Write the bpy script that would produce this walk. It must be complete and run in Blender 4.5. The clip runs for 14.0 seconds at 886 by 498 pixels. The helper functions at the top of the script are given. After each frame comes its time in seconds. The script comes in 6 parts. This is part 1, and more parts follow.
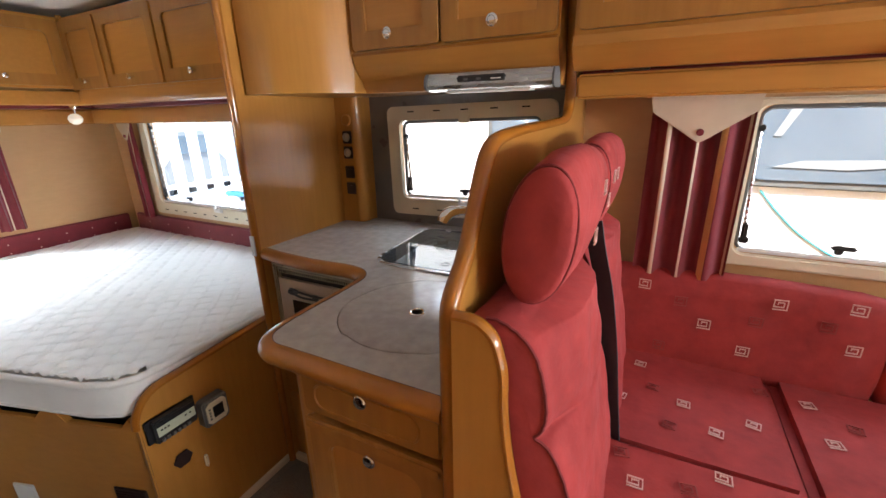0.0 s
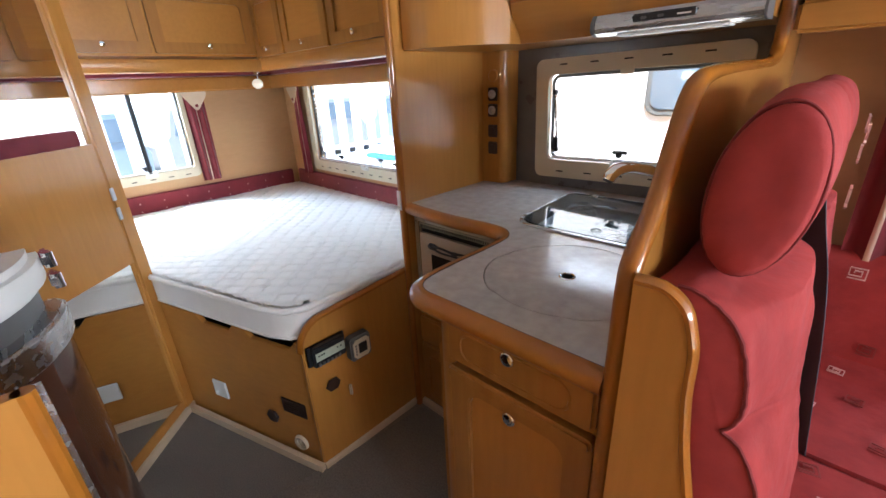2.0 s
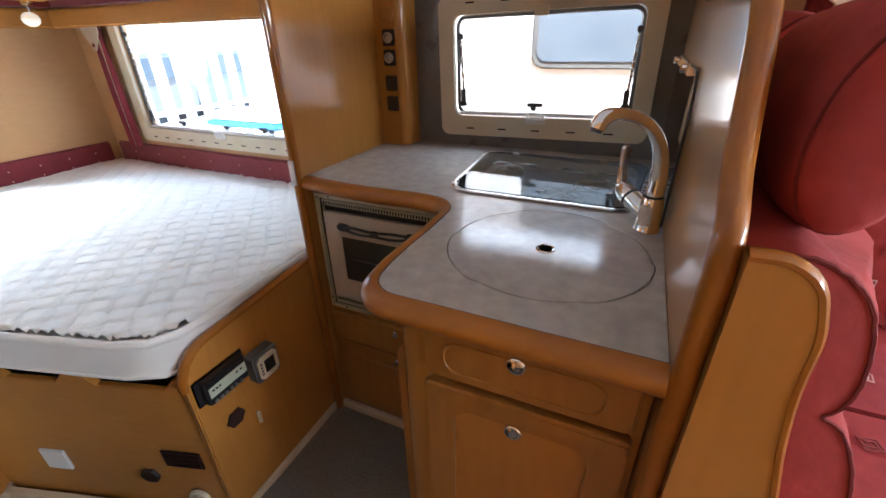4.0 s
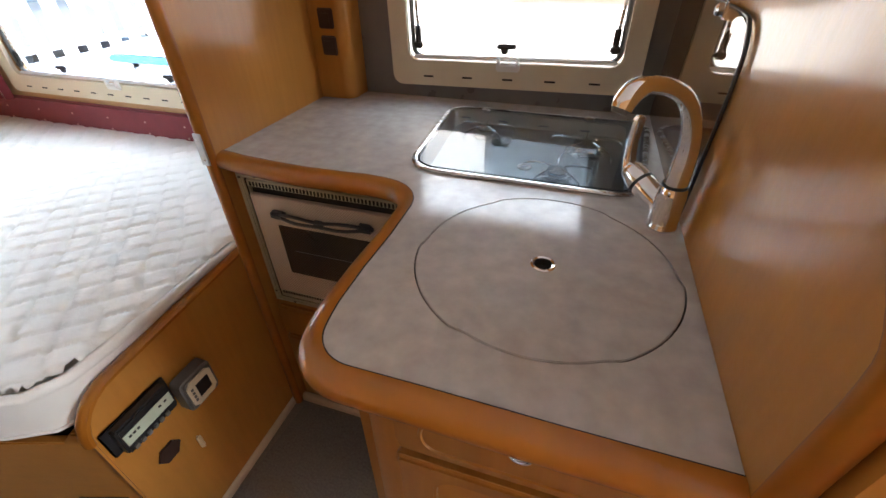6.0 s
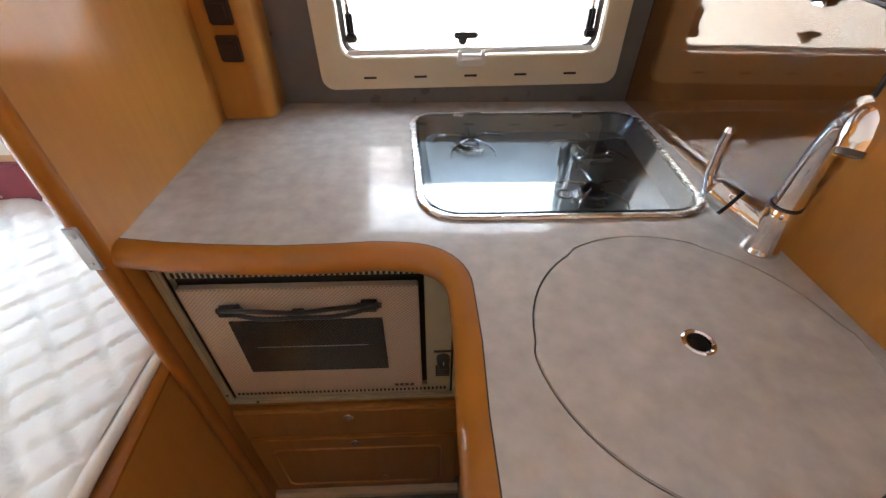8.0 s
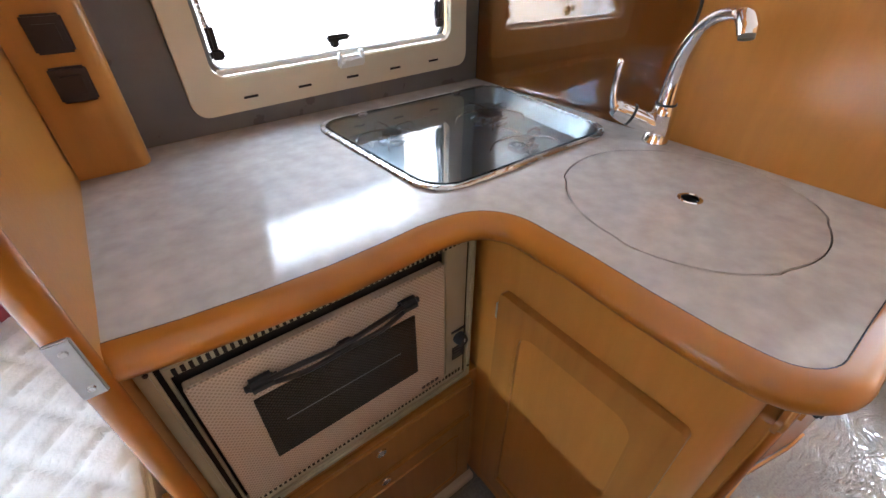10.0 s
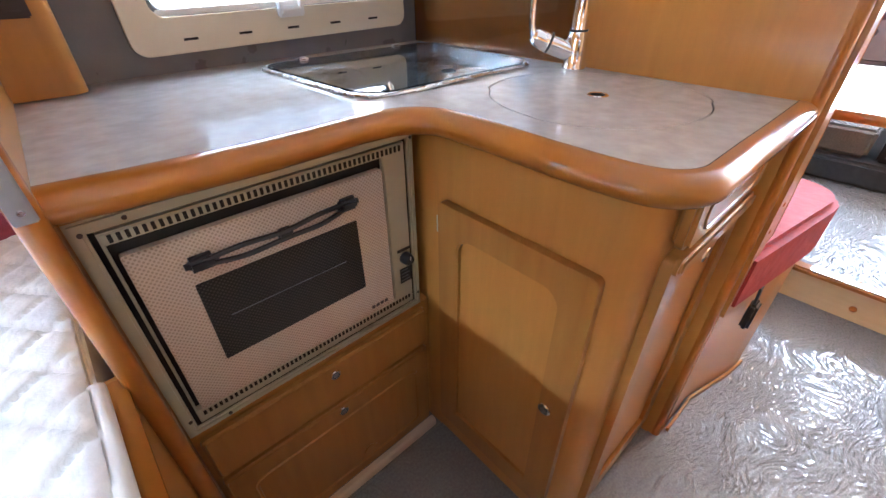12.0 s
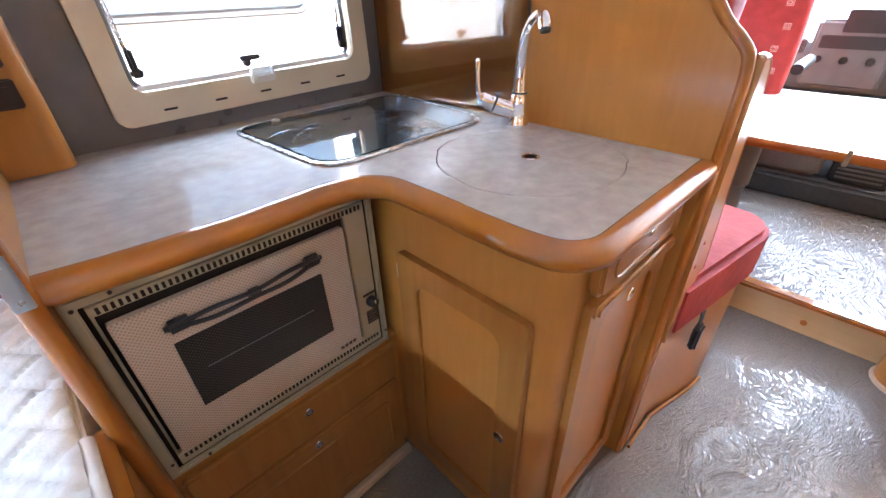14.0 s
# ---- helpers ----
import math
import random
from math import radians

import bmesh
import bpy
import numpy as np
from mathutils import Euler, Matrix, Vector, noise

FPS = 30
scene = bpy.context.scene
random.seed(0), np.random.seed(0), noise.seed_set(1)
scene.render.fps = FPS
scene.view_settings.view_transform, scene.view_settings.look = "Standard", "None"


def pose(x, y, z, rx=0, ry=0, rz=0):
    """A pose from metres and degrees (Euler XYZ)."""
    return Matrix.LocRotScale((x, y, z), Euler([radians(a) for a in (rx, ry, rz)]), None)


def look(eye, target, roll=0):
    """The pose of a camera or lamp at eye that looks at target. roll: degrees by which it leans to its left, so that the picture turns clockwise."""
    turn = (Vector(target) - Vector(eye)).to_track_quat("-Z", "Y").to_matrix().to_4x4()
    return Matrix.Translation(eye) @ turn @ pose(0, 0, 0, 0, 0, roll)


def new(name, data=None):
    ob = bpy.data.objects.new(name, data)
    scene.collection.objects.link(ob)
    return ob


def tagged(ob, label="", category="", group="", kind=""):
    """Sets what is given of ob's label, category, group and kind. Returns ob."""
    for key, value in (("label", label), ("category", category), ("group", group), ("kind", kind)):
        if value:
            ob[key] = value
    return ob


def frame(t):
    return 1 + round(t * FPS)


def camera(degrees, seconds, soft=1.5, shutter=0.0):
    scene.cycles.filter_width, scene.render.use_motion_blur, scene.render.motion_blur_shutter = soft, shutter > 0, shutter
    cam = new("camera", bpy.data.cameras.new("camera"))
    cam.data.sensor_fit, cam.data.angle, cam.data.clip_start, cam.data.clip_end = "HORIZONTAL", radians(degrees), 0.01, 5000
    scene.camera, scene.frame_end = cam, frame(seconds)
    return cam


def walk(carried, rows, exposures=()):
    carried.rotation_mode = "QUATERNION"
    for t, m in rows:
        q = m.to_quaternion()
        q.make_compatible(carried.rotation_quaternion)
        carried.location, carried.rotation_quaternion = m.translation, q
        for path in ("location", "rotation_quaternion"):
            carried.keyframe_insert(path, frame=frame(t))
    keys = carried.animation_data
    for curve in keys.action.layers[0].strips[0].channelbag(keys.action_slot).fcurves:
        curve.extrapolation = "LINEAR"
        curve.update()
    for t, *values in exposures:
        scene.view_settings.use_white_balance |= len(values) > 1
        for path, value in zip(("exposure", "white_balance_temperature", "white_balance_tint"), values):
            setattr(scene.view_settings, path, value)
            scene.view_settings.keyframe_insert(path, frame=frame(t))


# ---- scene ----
EXPOSURES = [(0.0, 2.1, 6000, 9), (2.0, 2.2, 5600, 9), (4.2, 2.3, 5600, 9), (6.5, 2.6, 6050, 9), (7.0, 2.7, 6050, 9), (9.5, 3.25, 5700, 8), (10.5, 3.35, 5350, 9), (12.0, 3.65, 5100, 9), (14.0, 3.6, 5100, 9)]
SKY_STRENGTH, SUN_STRENGTH, CAB_WATTS = 0.15, 5.0, 25.0
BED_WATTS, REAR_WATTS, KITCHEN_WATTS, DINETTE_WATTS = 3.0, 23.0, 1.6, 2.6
cam = camera(94.1, 14.0)
PATH = [
    (0, (-0.024, 0.044, 1.426), (-0.897, 1.731, 0.799), -1.2),
    (0.5, (-0.028, 0.04, 1.432), (-1.035, 1.643, 0.787), -1.7),
    (1, (-0.049, 0.027, 1.427), (-1.205, 1.519, 0.765), -2.2),
    (1.5, (-0.082, 0.017, 1.415), (-1.344, 1.403, 0.718), -2.6),
    (2, (-0.103, 0.022, 1.39), (-1.41, 1.338, 0.641), -2.8),
    (2.5, (-0.156, 0.037, 1.345), (-1.383, 1.388, 0.527), -2.7),
    (3, (-0.256, 0.074, 1.33), (-1.338, 1.519, 0.469), -2.5),
    (3.5, (-0.331, 0.098, 1.331), (-1.237, 1.642, 0.44), -1.8),
    (4, (-0.383, 0.091, 1.337), (-1.128, 1.704, 0.419), -1.2),
    (4.2, (-0.395, 0.088, 1.336), (-1.085, 1.718, 0.406), -1.0),
    (6.3, (-0.506, 0.35, 1.351), (-0.992, 1.875, 0.153), -1.1),
    (6.5, (-0.52, 0.366, 1.354), (-0.987, 1.894, 0.152), -1.4),
    (7, (-0.63, 0.408, 1.381), (-0.947, 1.929, 0.122), -0.4),
    (7.2, (-0.674, 0.424, 1.377), (-0.915, 1.951, 0.108), 0.3),
    (9.3, (-1.074, 0.683, 1.317), (-0.367, 2.049, 0.039), 0.3),
    (9.5, (-1.129, 0.673, 1.313), (-0.307, 1.992, 0.054), 0.8),
    (10, (-1.164, 0.602, 1.295), (-0.189, 1.876, 0.1), 0.0),
    (10.5, (-1.165, 0.523, 1.249), (-0.141, 1.787, 0.085), -0.8),
    (11, (-1.202, 0.514, 1.211), (-0.112, 1.751, 0.077), -0.6),
    (11.5, (-1.219, 0.481, 1.176), (-0.106, 1.693, 0.039), -0.3),
    (12, (-1.219, 0.445, 1.155), (-0.105, 1.666, 0.029), -0.5),
    (12.5, (-1.207, 0.418, 1.151), (-0.125, 1.658, 0.015), -0.9),
    (13, (-1.183, 0.391, 1.147), (-0.123, 1.646, 0.008), -1.6),
    (13.5, (-1.167, 0.362, 1.174), (-0.082, 1.619, 0.059), -1.9),
    (14, (-1.19, 0.363, 1.26), (-0.023, 1.587, 0.192), -1.8),
]
walk(cam, [(t, look(eye, target, roll)) for t, eye, target, roll in PATH], exposures=EXPOSURES)

# ---- world and large lights ----
SUN_DIR = Vector((0.18, -0.42, 0.89)).normalized()      # towards the sun
world = bpy.data.worlds.new("sky")
scene.world = world
world.use_nodes = True
wn = world.node_tree.nodes
sky = wn.new("ShaderNodeTexSky")
sky.sky_type = "NISHITA"
sky.sun_disc = False
sky.sun_elevation = math.asin(SUN_DIR.z)
sky.sun_rotation = math.atan2(SUN_DIR.x, SUN_DIR.y)
world.node_tree.links.new(sky.outputs[0], wn["Background"].inputs[0])
wn["Background"].inputs[1].default_value = SKY_STRENGTH
sun = new("sun", bpy.data.lights.new("sun", "SUN"))
sun.data.energy, sun.data.angle, sun.data.color = SUN_STRENGTH, radians(2.0), (1.0, 0.96, 0.9)
sun.matrix_world = look(SUN_DIR * 20, (0, 0, 0))


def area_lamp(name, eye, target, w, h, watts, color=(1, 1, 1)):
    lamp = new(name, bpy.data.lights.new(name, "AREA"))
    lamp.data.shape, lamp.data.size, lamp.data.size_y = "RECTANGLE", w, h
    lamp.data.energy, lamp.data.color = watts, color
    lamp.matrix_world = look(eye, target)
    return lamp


# daylight through the windscreen
area_lamp("cab_daylight", (2.95, 0.55, 1.36), (0.0, 0.45, 0.1), 1.7, 0.6, CAB_WATTS, (0.97, 0.98, 1.0))

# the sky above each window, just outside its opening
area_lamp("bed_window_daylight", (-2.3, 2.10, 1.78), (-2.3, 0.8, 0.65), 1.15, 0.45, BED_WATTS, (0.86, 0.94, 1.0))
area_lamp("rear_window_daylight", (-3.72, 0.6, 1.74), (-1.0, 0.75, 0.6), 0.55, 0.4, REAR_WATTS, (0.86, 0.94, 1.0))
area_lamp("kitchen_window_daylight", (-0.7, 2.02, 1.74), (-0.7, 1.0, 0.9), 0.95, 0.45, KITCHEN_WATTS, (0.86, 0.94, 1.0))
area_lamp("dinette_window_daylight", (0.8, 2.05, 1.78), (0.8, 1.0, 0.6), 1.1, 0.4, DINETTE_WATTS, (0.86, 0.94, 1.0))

# ---- materials ----


def material(name, color, rough=0.5, metal=0.0, coat=0.0, sheen=0.0, emit=0.0):
    m = bpy.data.materials.new(name)
    m.use_nodes = True
    b = m.node_tree.nodes["Principled BSDF"]
    b.inputs["Base Color"].default_value = (*color, 1)
    b.inputs["Roughness"].default_value = rough
    b.inputs["Metallic"].default_value = metal
    b.inputs["Coat Weight"].default_value = coat
    b.inputs["Coat Roughness"].default_value = 0.03 if coat >= 0.9 else 0.13
    b.inputs["Sheen Weight"].default_value = sheen
    if coat:
        b.inputs["Specular IOR Level"].default_value = 0.15      # under varnish the coat does the shining
    if emit:
        b.inputs["Emission Color"].default_value = (*color, 1)
        b.inputs["Emission Strength"].default_value = emit
    return m


def varied(m, dark, light, scale=(1, 1, 1), size=6.0, detail=6.0, bump=0.0, bump_size=60.0, rough=None, blotch=0.5, bump_scale=None, spread=(0.3, 0.7)):
    """Two scales of colour variation and a fine relief, in the object's own metres."""
    t = m.node_tree
    n, l = t.nodes, t.links
    b = n["Principled BSDF"]
    tc = n.new("ShaderNodeTexCoord")
    mp = n.new("ShaderNodeMapping")
    mp.inputs["Scale"].default_value = scale
    l.new(tc.outputs["Object"], mp.inputs[0])
    fine = n.new("ShaderNodeTexNoise")
    fine.inputs["Scale"].default_value, fine.inputs["Detail"].default_value = size, detail
    l.new(mp.outputs[0], fine.inputs["Vector"])
    big = n.new("ShaderNodeTexNoise")
    big.inputs["Scale"].default_value, big.inputs["Detail"].default_value = 2.3, 3.0
    l.new(tc.outputs["Object"], big.inputs["Vector"])
    mix = n.new("ShaderNodeMix")
    mix.data_type = "FLOAT"
    mix.inputs[0].default_value = blotch
    l.new(fine.outputs[0], mix.inputs[2])
    l.new(big.outputs[0], mix.inputs[3])
    ramp = n.new("ShaderNodeValToRGB")
    ramp.color_ramp.elements[0].position, ramp.color_ramp.elements[1].position = spread
    ramp.color_ramp.elements[0].color, ramp.color_ramp.elements[1].color = (*dark, 1), (*light, 1)
    l.new(mix.outputs[0], ramp.inputs[0])
    l.new(ramp.outputs[0], b.inputs["Base Color"])
    if rough:
        mr = n.new("ShaderNodeMapRange")
        mr.inputs[1].default_value, mr.inputs[2].default_value = 0.3, 0.7
        mr.inputs[3].default_value, mr.inputs[4].default_value = rough
        l.new(fine.outputs[0], mr.inputs[0])
        l.new(mr.outputs[0], b.inputs["Roughness"])
    if bump:
        bn = n.new("ShaderNodeTexNoise")
        bn.inputs["Scale"].default_value, bn.inputs["Detail"].default_value = bump_size, 4.0
        if bump_scale:
            mp2 = n.new("ShaderNodeMapping")
            mp2.inputs["Scale"].default_value = bump_scale
            l.new(tc.outputs["Object"], mp2.inputs[0])
            l.new(mp2.outputs[0], bn.inputs["Vector"])
        else:
            l.new(tc.outputs["Object"], bn.inputs["Vector"])
        bp = n.new("ShaderNodeBump")
        bp.inputs["Strength"].default_value, bp.inputs["Distance"].default_value = 1.0, bump
        l.new(bn.outputs[0], bp.inputs["Height"])
        l.new(bp.outputs[0], b.inputs["Normal"])
    return m


def wood(name, dark, light, scale, rough=0.36, coat=0.5):
    return varied(material(name, light, rough, coat=coat), dark, light, scale, 9.0, 3.0, 0.0003, 90.0, (rough - 0.012, rough + 0.016), 0.6, spread=(0.22, 0.78))


WOOD_V = wood("maple_upright", (0.355, 0.152, 0.027), (0.485, 0.218, 0.042), (7, 7, 0.7))
WOOD_X = wood("maple_along", (0.355, 0.152, 0.027), (0.485, 0.218, 0.042), (0.7, 7, 7))
WOOD_SATIN = wood("maple_satin_panel", (0.355, 0.152, 0.027), (0.485, 0.218, 0.042), (7, 7, 0.7), 0.32, 0.88)
WOOD_DOOR = varied(material("maple_door", (0.385, 0.172, 0.033), 0.32, coat=0.45), (0.275, 0.118, 0.022), (0.375, 0.168, 0.034), (7, 7, 0.7), 6.0, 4.0, 0.0, 60.0, None, 0.45)
TRIM = varied(material("cherry_trim", (0.33, 0.118, 0.011), 0.40, coat=1.0), (0.275, 0.095, 0.008), (0.365, 0.132, 0.012), (2, 2, 2), 5.0, 4.0)
PLY = wood("wall_ply", (0.45, 0.25, 0.10), (0.55, 0.32, 0.14), (2, 2, 6), 0.5, 0.0)
BASEB = wood("pale_baseboard", (0.52, 0.40, 0.27), (0.64, 0.52, 0.37), (1, 1, 1), 0.5, 0.1)
PALEWOOD = wood("pale_step_wood", (0.52, 0.36, 0.18), (0.62, 0.46, 0.25), (9, 0.7, 9), 0.4, 0.2)
LAMINATE = varied(material("grey_laminate", (0.4, 0.38, 0.36), 0.11, coat=0.25), (0.33, 0.305, 0.280), (0.53, 0.495, 0.458), (1, 1, 1), 30.0, 9.0, 0.00005, 300.0, (0.08, 0.12), 0.35, spread=(0.25, 0.75))
GREYWALL = varied(material("dark_grey_laminate", (0.14, 0.13, 0.12), 0.3), (0.115, 0.105, 0.098), (0.165, 0.15, 0.14), (1, 1, 1), 14.0, 6.0, 0.0002, 200.0, (0.25, 0.4))
CEILING = varied(material("white_ceiling", (0.8, 0.79, 0.76), 0.7), (0.76, 0.75, 0.72), (0.82, 0.81, 0.78), (1, 1, 1), 20.0, 4.0, 0.0006, 160.0)
CREAM = varied(material("cream_plastic", (0.66, 0.58, 0.42), 0.38), (0.62, 0.54, 0.38), (0.70, 0.63, 0.47), (1, 1, 1), 9.0, 4.0, 0.0002, 220.0)
MATTRESS = varied(material("white_quilting", (0.78, 0.77, 0.74), 0.75, sheen=0.2), (0.70, 0.68, 0.63), (0.82, 0.81, 0.78), (1, 1, 1), 5.0, 6.0, 0.0012, 70.0, None, 0.6)
RED = varied(material("red_velour", (0.42, 0.05, 0.05), 0.85, sheen=0.0), (0.215, 0.0160, 0.0145), (0.370, 0.034, 0.030), (1, 1, 1), 22.0, 6.0, 0.003, 30.0, None, 0.45)
# seat seams: crease shade along the stitching put into a darker red
SEAM_SHADE_RED = varied(material("red_seam_shade", (0.15, 0.013, 0.012), 0.9), (0.12, 0.010, 0.010), (0.19, 0.018, 0.016), (1, 1, 1), 60.0, 3.0)
BURGUNDY = varied(material("burgundy_fabric", (0.17, 0.014, 0.022), 0.85, sheen=0.2), (0.14, 0.011, 0.018), (0.21, 0.02, 0.03), (1, 1, 1), 18.0, 5.0, 0.0008, 240.0)
BEIGE_FABRIC = varied(material("beige_fabric", (0.6, 0.5, 0.36), 0.85), (0.55, 0.45, 0.32), (0.66, 0.56, 0.42), (1, 1, 1), 14.0, 5.0, 0.0006, 260.0)
GOLD_FABRIC = varied(material("golden_fabric", (0.6, 0.4, 0.14), 0.8), (0.55, 0.36, 0.12), (0.66, 0.45, 0.18), (1, 1, 1), 14.0, 5.0, 0.0006, 260.0)
MOTIF = varied(material("pink_embroidery", (0.62, 0.38, 0.33), 0.8), (0.55, 0.32, 0.28), (0.68, 0.46, 0.40), (1, 1, 1), 60.0, 4.0)
MOTIF_DARK = varied(material("dark_embroidery", (0.25, 0.035, 0.03), 0.85), (0.22, 0.03, 0.025), (0.29, 0.045, 0.04), (1, 1, 1), 60.0, 4.0)
OVEN_FRAME = varied(material("champagne_enamel", (0.44, 0.40, 0.28), 0.28, 0.25), (0.42, 0.38, 0.255), (0.49, 0.45, 0.315), (1, 1, 1), 12.0, 4.0, 0.0001, 240.0)
CHROME = varied(material("chrome", (0.86, 0.86, 0.87), 0.07, 1.0), (0.82, 0.82, 0.83), (0.9, 0.9, 0.91), (1, 1, 1), 10.0, 3.0, 0, 60, (0.04, 0.1))
STEEL = varied(material("brushed_steel", (0.62, 0.62, 0.61), 0.28, 1.0), (0.6, 0.6, 0.59), (0.66, 0.66, 0.65), (1, 6, 6), 12.0, 3.0, 0, 60, (0.24, 0.3))
SATIN = varied(material("satin_steel", (0.5, 0.51, 0.51), 0.3, 1.0), (0.47, 0.48, 0.48), (0.53, 0.54, 0.54), (1, 1, 1), 3.0, 2.0)
ZINC = varied(material("zinc", (0.5, 0.5, 0.5), 0.4, 1.0), (0.42, 0.42, 0.42), (0.6, 0.6, 0.6), (1, 1, 1), 40.0, 4.0)
BLACK = varied(material("black_plastic", (0.015, 0.015, 0.016), 0.35), (0.011, 0.011, 0.012), (0.022, 0.022, 0.023), (1, 1, 1), 12.0, 4.0, 0.0001, 300.0)
GREY_PLASTIC = varied(material("grey_plastic", (0.12, 0.12, 0.115), 0.45), (0.1, 0.1, 0.095), (0.14, 0.14, 0.135), (1, 1, 1), 12.0, 4.0, 0.0002, 300.0)
DASH_GREY = varied(material("dash_grey", (0.2, 0.21, 0.22), 0.55), (0.10, 0.107, 0.115), (0.15, 0.16, 0.17), (1, 1, 1), 12.0, 4.0, 0.0004, 240.0)
DARKBROWN = varied(material("dark_brown_plastic", (0.05, 0.025, 0.018), 0.4), (0.026, 0.013, 0.011), (0.042, 0.022, 0.018), (1, 1, 1), 12.0, 4.0)
GLOSS_BROWN = varied(material("glossy_brown", (0.07, 0.028, 0.016), 0.12, coat=0.6), (0.055, 0.02, 0.012), (0.085, 0.036, 0.02), (1, 1, 1), 6.0, 4.0)
WHITE_PLASTIC = varied(material("white_plastic", (0.75, 0.74, 0.7), 0.35), (0.71, 0.7, 0.66), (0.78, 0.77, 0.73), (1, 1, 1), 9.0, 4.0)
WHITE_PAINT = varied(material("white_bodywork", (0.84, 0.84, 0.83), 0.3), (0.8, 0.8, 0.79), (0.87, 0.87, 0.86), (1, 1, 1), 3.0, 4.0)
BELT = varied(material("black_webbing", (0.03, 0.036, 0.045), 0.6), (0.024, 0.032, 0.042), (0.042, 0.054, 0.068), (1, 1, 40), 30.0, 2.0)
LCD = varied(material("pale_green_label", (0.45, 0.5, 0.38), 0.4), (0.42, 0.47, 0.35), (0.48, 0.53, 0.41), (1, 1, 1), 20.0, 2.0)
# near-black: shade of slots, holes and gaps as colour; also the worktop joint
DARK = varied(material("dark_shade_and_joint", (0.01, 0.009, 0.008), 0.8), (0.008, 0.007, 0.006), (0.014, 0.012, 0.01), (1, 1, 1), 9.0, 2.0)
TEAL = varied(material("teal_stripe", (0.08, 0.35, 0.38), 0.4), (0.07, 0.32, 0.35), (0.1, 0.38, 0.41), (1, 1, 1), 6.0, 2.0)
BLUE = varied(material("blue_paint", (0.3, 0.4, 0.48), 0.4), (0.26, 0.36, 0.44), (0.34, 0.44, 0.52), (1, 1, 1), 6.0, 2.0)
BLUE_DEEP = varied(material("blue_gelcoat", (0.05, 0.2, 0.36), 0.3), (0.045, 0.18, 0.33), (0.06, 0.22, 0.39), (1, 1, 1), 6.0, 2.0)
SEAT_VINYL = varied(material("dark_seat_cloth", (0.04, 0.045, 0.05), 0.8), (0.03, 0.034, 0.038), (0.055, 0.06, 0.066), (1, 1, 1), 40.0, 4.0, 0.0006, 220.0)
CAR_BLUE = varied(material("blue_grey_car_paint", (0.2, 0.25, 0.29), 0.3), (0.18, 0.225, 0.265), (0.23, 0.275, 0.32), (1, 1, 1), 2.0, 3.0)
CAR_GREY = varied(material("grey_car_paint", (0.26, 0.27, 0.28), 0.3), (0.24, 0.25, 0.26), (0.29, 0.30, 0.31), (1, 1, 1), 2.0, 3.0)
CAR_GLASS = varied(material("car_glass", (0.13, 0.17, 0.20), 0.1), (0.11, 0.145, 0.175), (0.15, 0.19, 0.23), (1, 1, 1), 2.0, 3.0)
NET = varied(material("grey_net_curtain", (0.25, 0.26, 0.26), 0.8), (0.22, 0.23, 0.235), (0.29, 0.30, 0.30), (1, 1, 1), 12.0, 4.0)
GROUND = varied(material("pale_concrete", (0.42, 0.41, 0.39), 0.85), (0.36, 0.35, 0.33), (0.48, 0.47, 0.45), (1, 1, 1), 3.0, 8.0, 0.002, 40.0)
FENCE = varied(material("weathered_white_fence", (0.66, 0.66, 0.65), 0.7), (0.6, 0.6, 0.59), (0.72, 0.72, 0.71), (1, 1, 1), 5.0, 5.0)
TABLETOP = varied(material("pale_table_laminate", (0.62, 0.58, 0.52), 0.25), (0.58, 0.54, 0.48), (0.66, 0.62, 0.56), (1, 1, 1), 9.0, 5.0, 0, 60, (0.2, 0.3))
CARPET = varied(material("grey_brown_carpet", (0.16, 0.135, 0.11), 0.95), (0.13, 0.112, 0.093), (0.25, 0.218, 0.185), (1, 1, 1), 240.0, 3.0, 0.004, 420.0, None, 0.25)


def film(name, base, light, size):
    """Carpet seen under a crumpled clear protective film."""
    m = varied(material(name, light, 0.7), base, light, (1, 1, 1), 150.0, 3.0, 0.0015, 300.0, None, 0.35)
    n, l = m.node_tree.nodes, m.node_tree.links
    b = n["Principled BSDF"]
    b.inputs["Coat Weight"].default_value, b.inputs["Coat Roughness"].default_value = 1.0, 0.06
    b.inputs["Coat IOR"].default_value = 1.6
    tc = n.new("ShaderNodeTexCoord")
    warp = n.new("ShaderNodeTexNoise")
    warp.inputs["Scale"].default_value = 3.0
    l.new(tc.outputs["Object"], warp.inputs["Vector"])
    add = n.new("ShaderNodeVectorMath")
    add.operation = "MULTIPLY_ADD"
    add.inputs[1].default_value = (0.35, 0.35, 0.0)
    l.new(warp.outputs["Color"], add.inputs[0])
    l.new(tc.outputs["Object"], add.inputs[2])
    cr = n.new("ShaderNodeTexNoise")
    cr.noise_type = "RIDGED_MULTIFRACTAL"
    cr.inputs["Scale"].default_value, cr.inputs["Detail"].default_value = size, 4.0
    mp = n.new("ShaderNodeMapping")
    mp.inputs["Scale"].default_value, mp.inputs["Rotation"].default_value = (1.0, 3.0, 1.0), (0, 0, 0.6)
    l.new(add.outputs[0], mp.inputs[0])
    l.new(mp.outputs[0], cr.inputs["Vector"])
    bp = n.new("ShaderNodeBump")
    bp.inputs["Strength"].default_value, bp.inputs["Distance"].default_value = 1.0, 0.010
    l.new(cr.outputs[0], bp.inputs["Height"])
    l.new(bp.outputs[0], b.inputs["Coat Normal"])
    return m


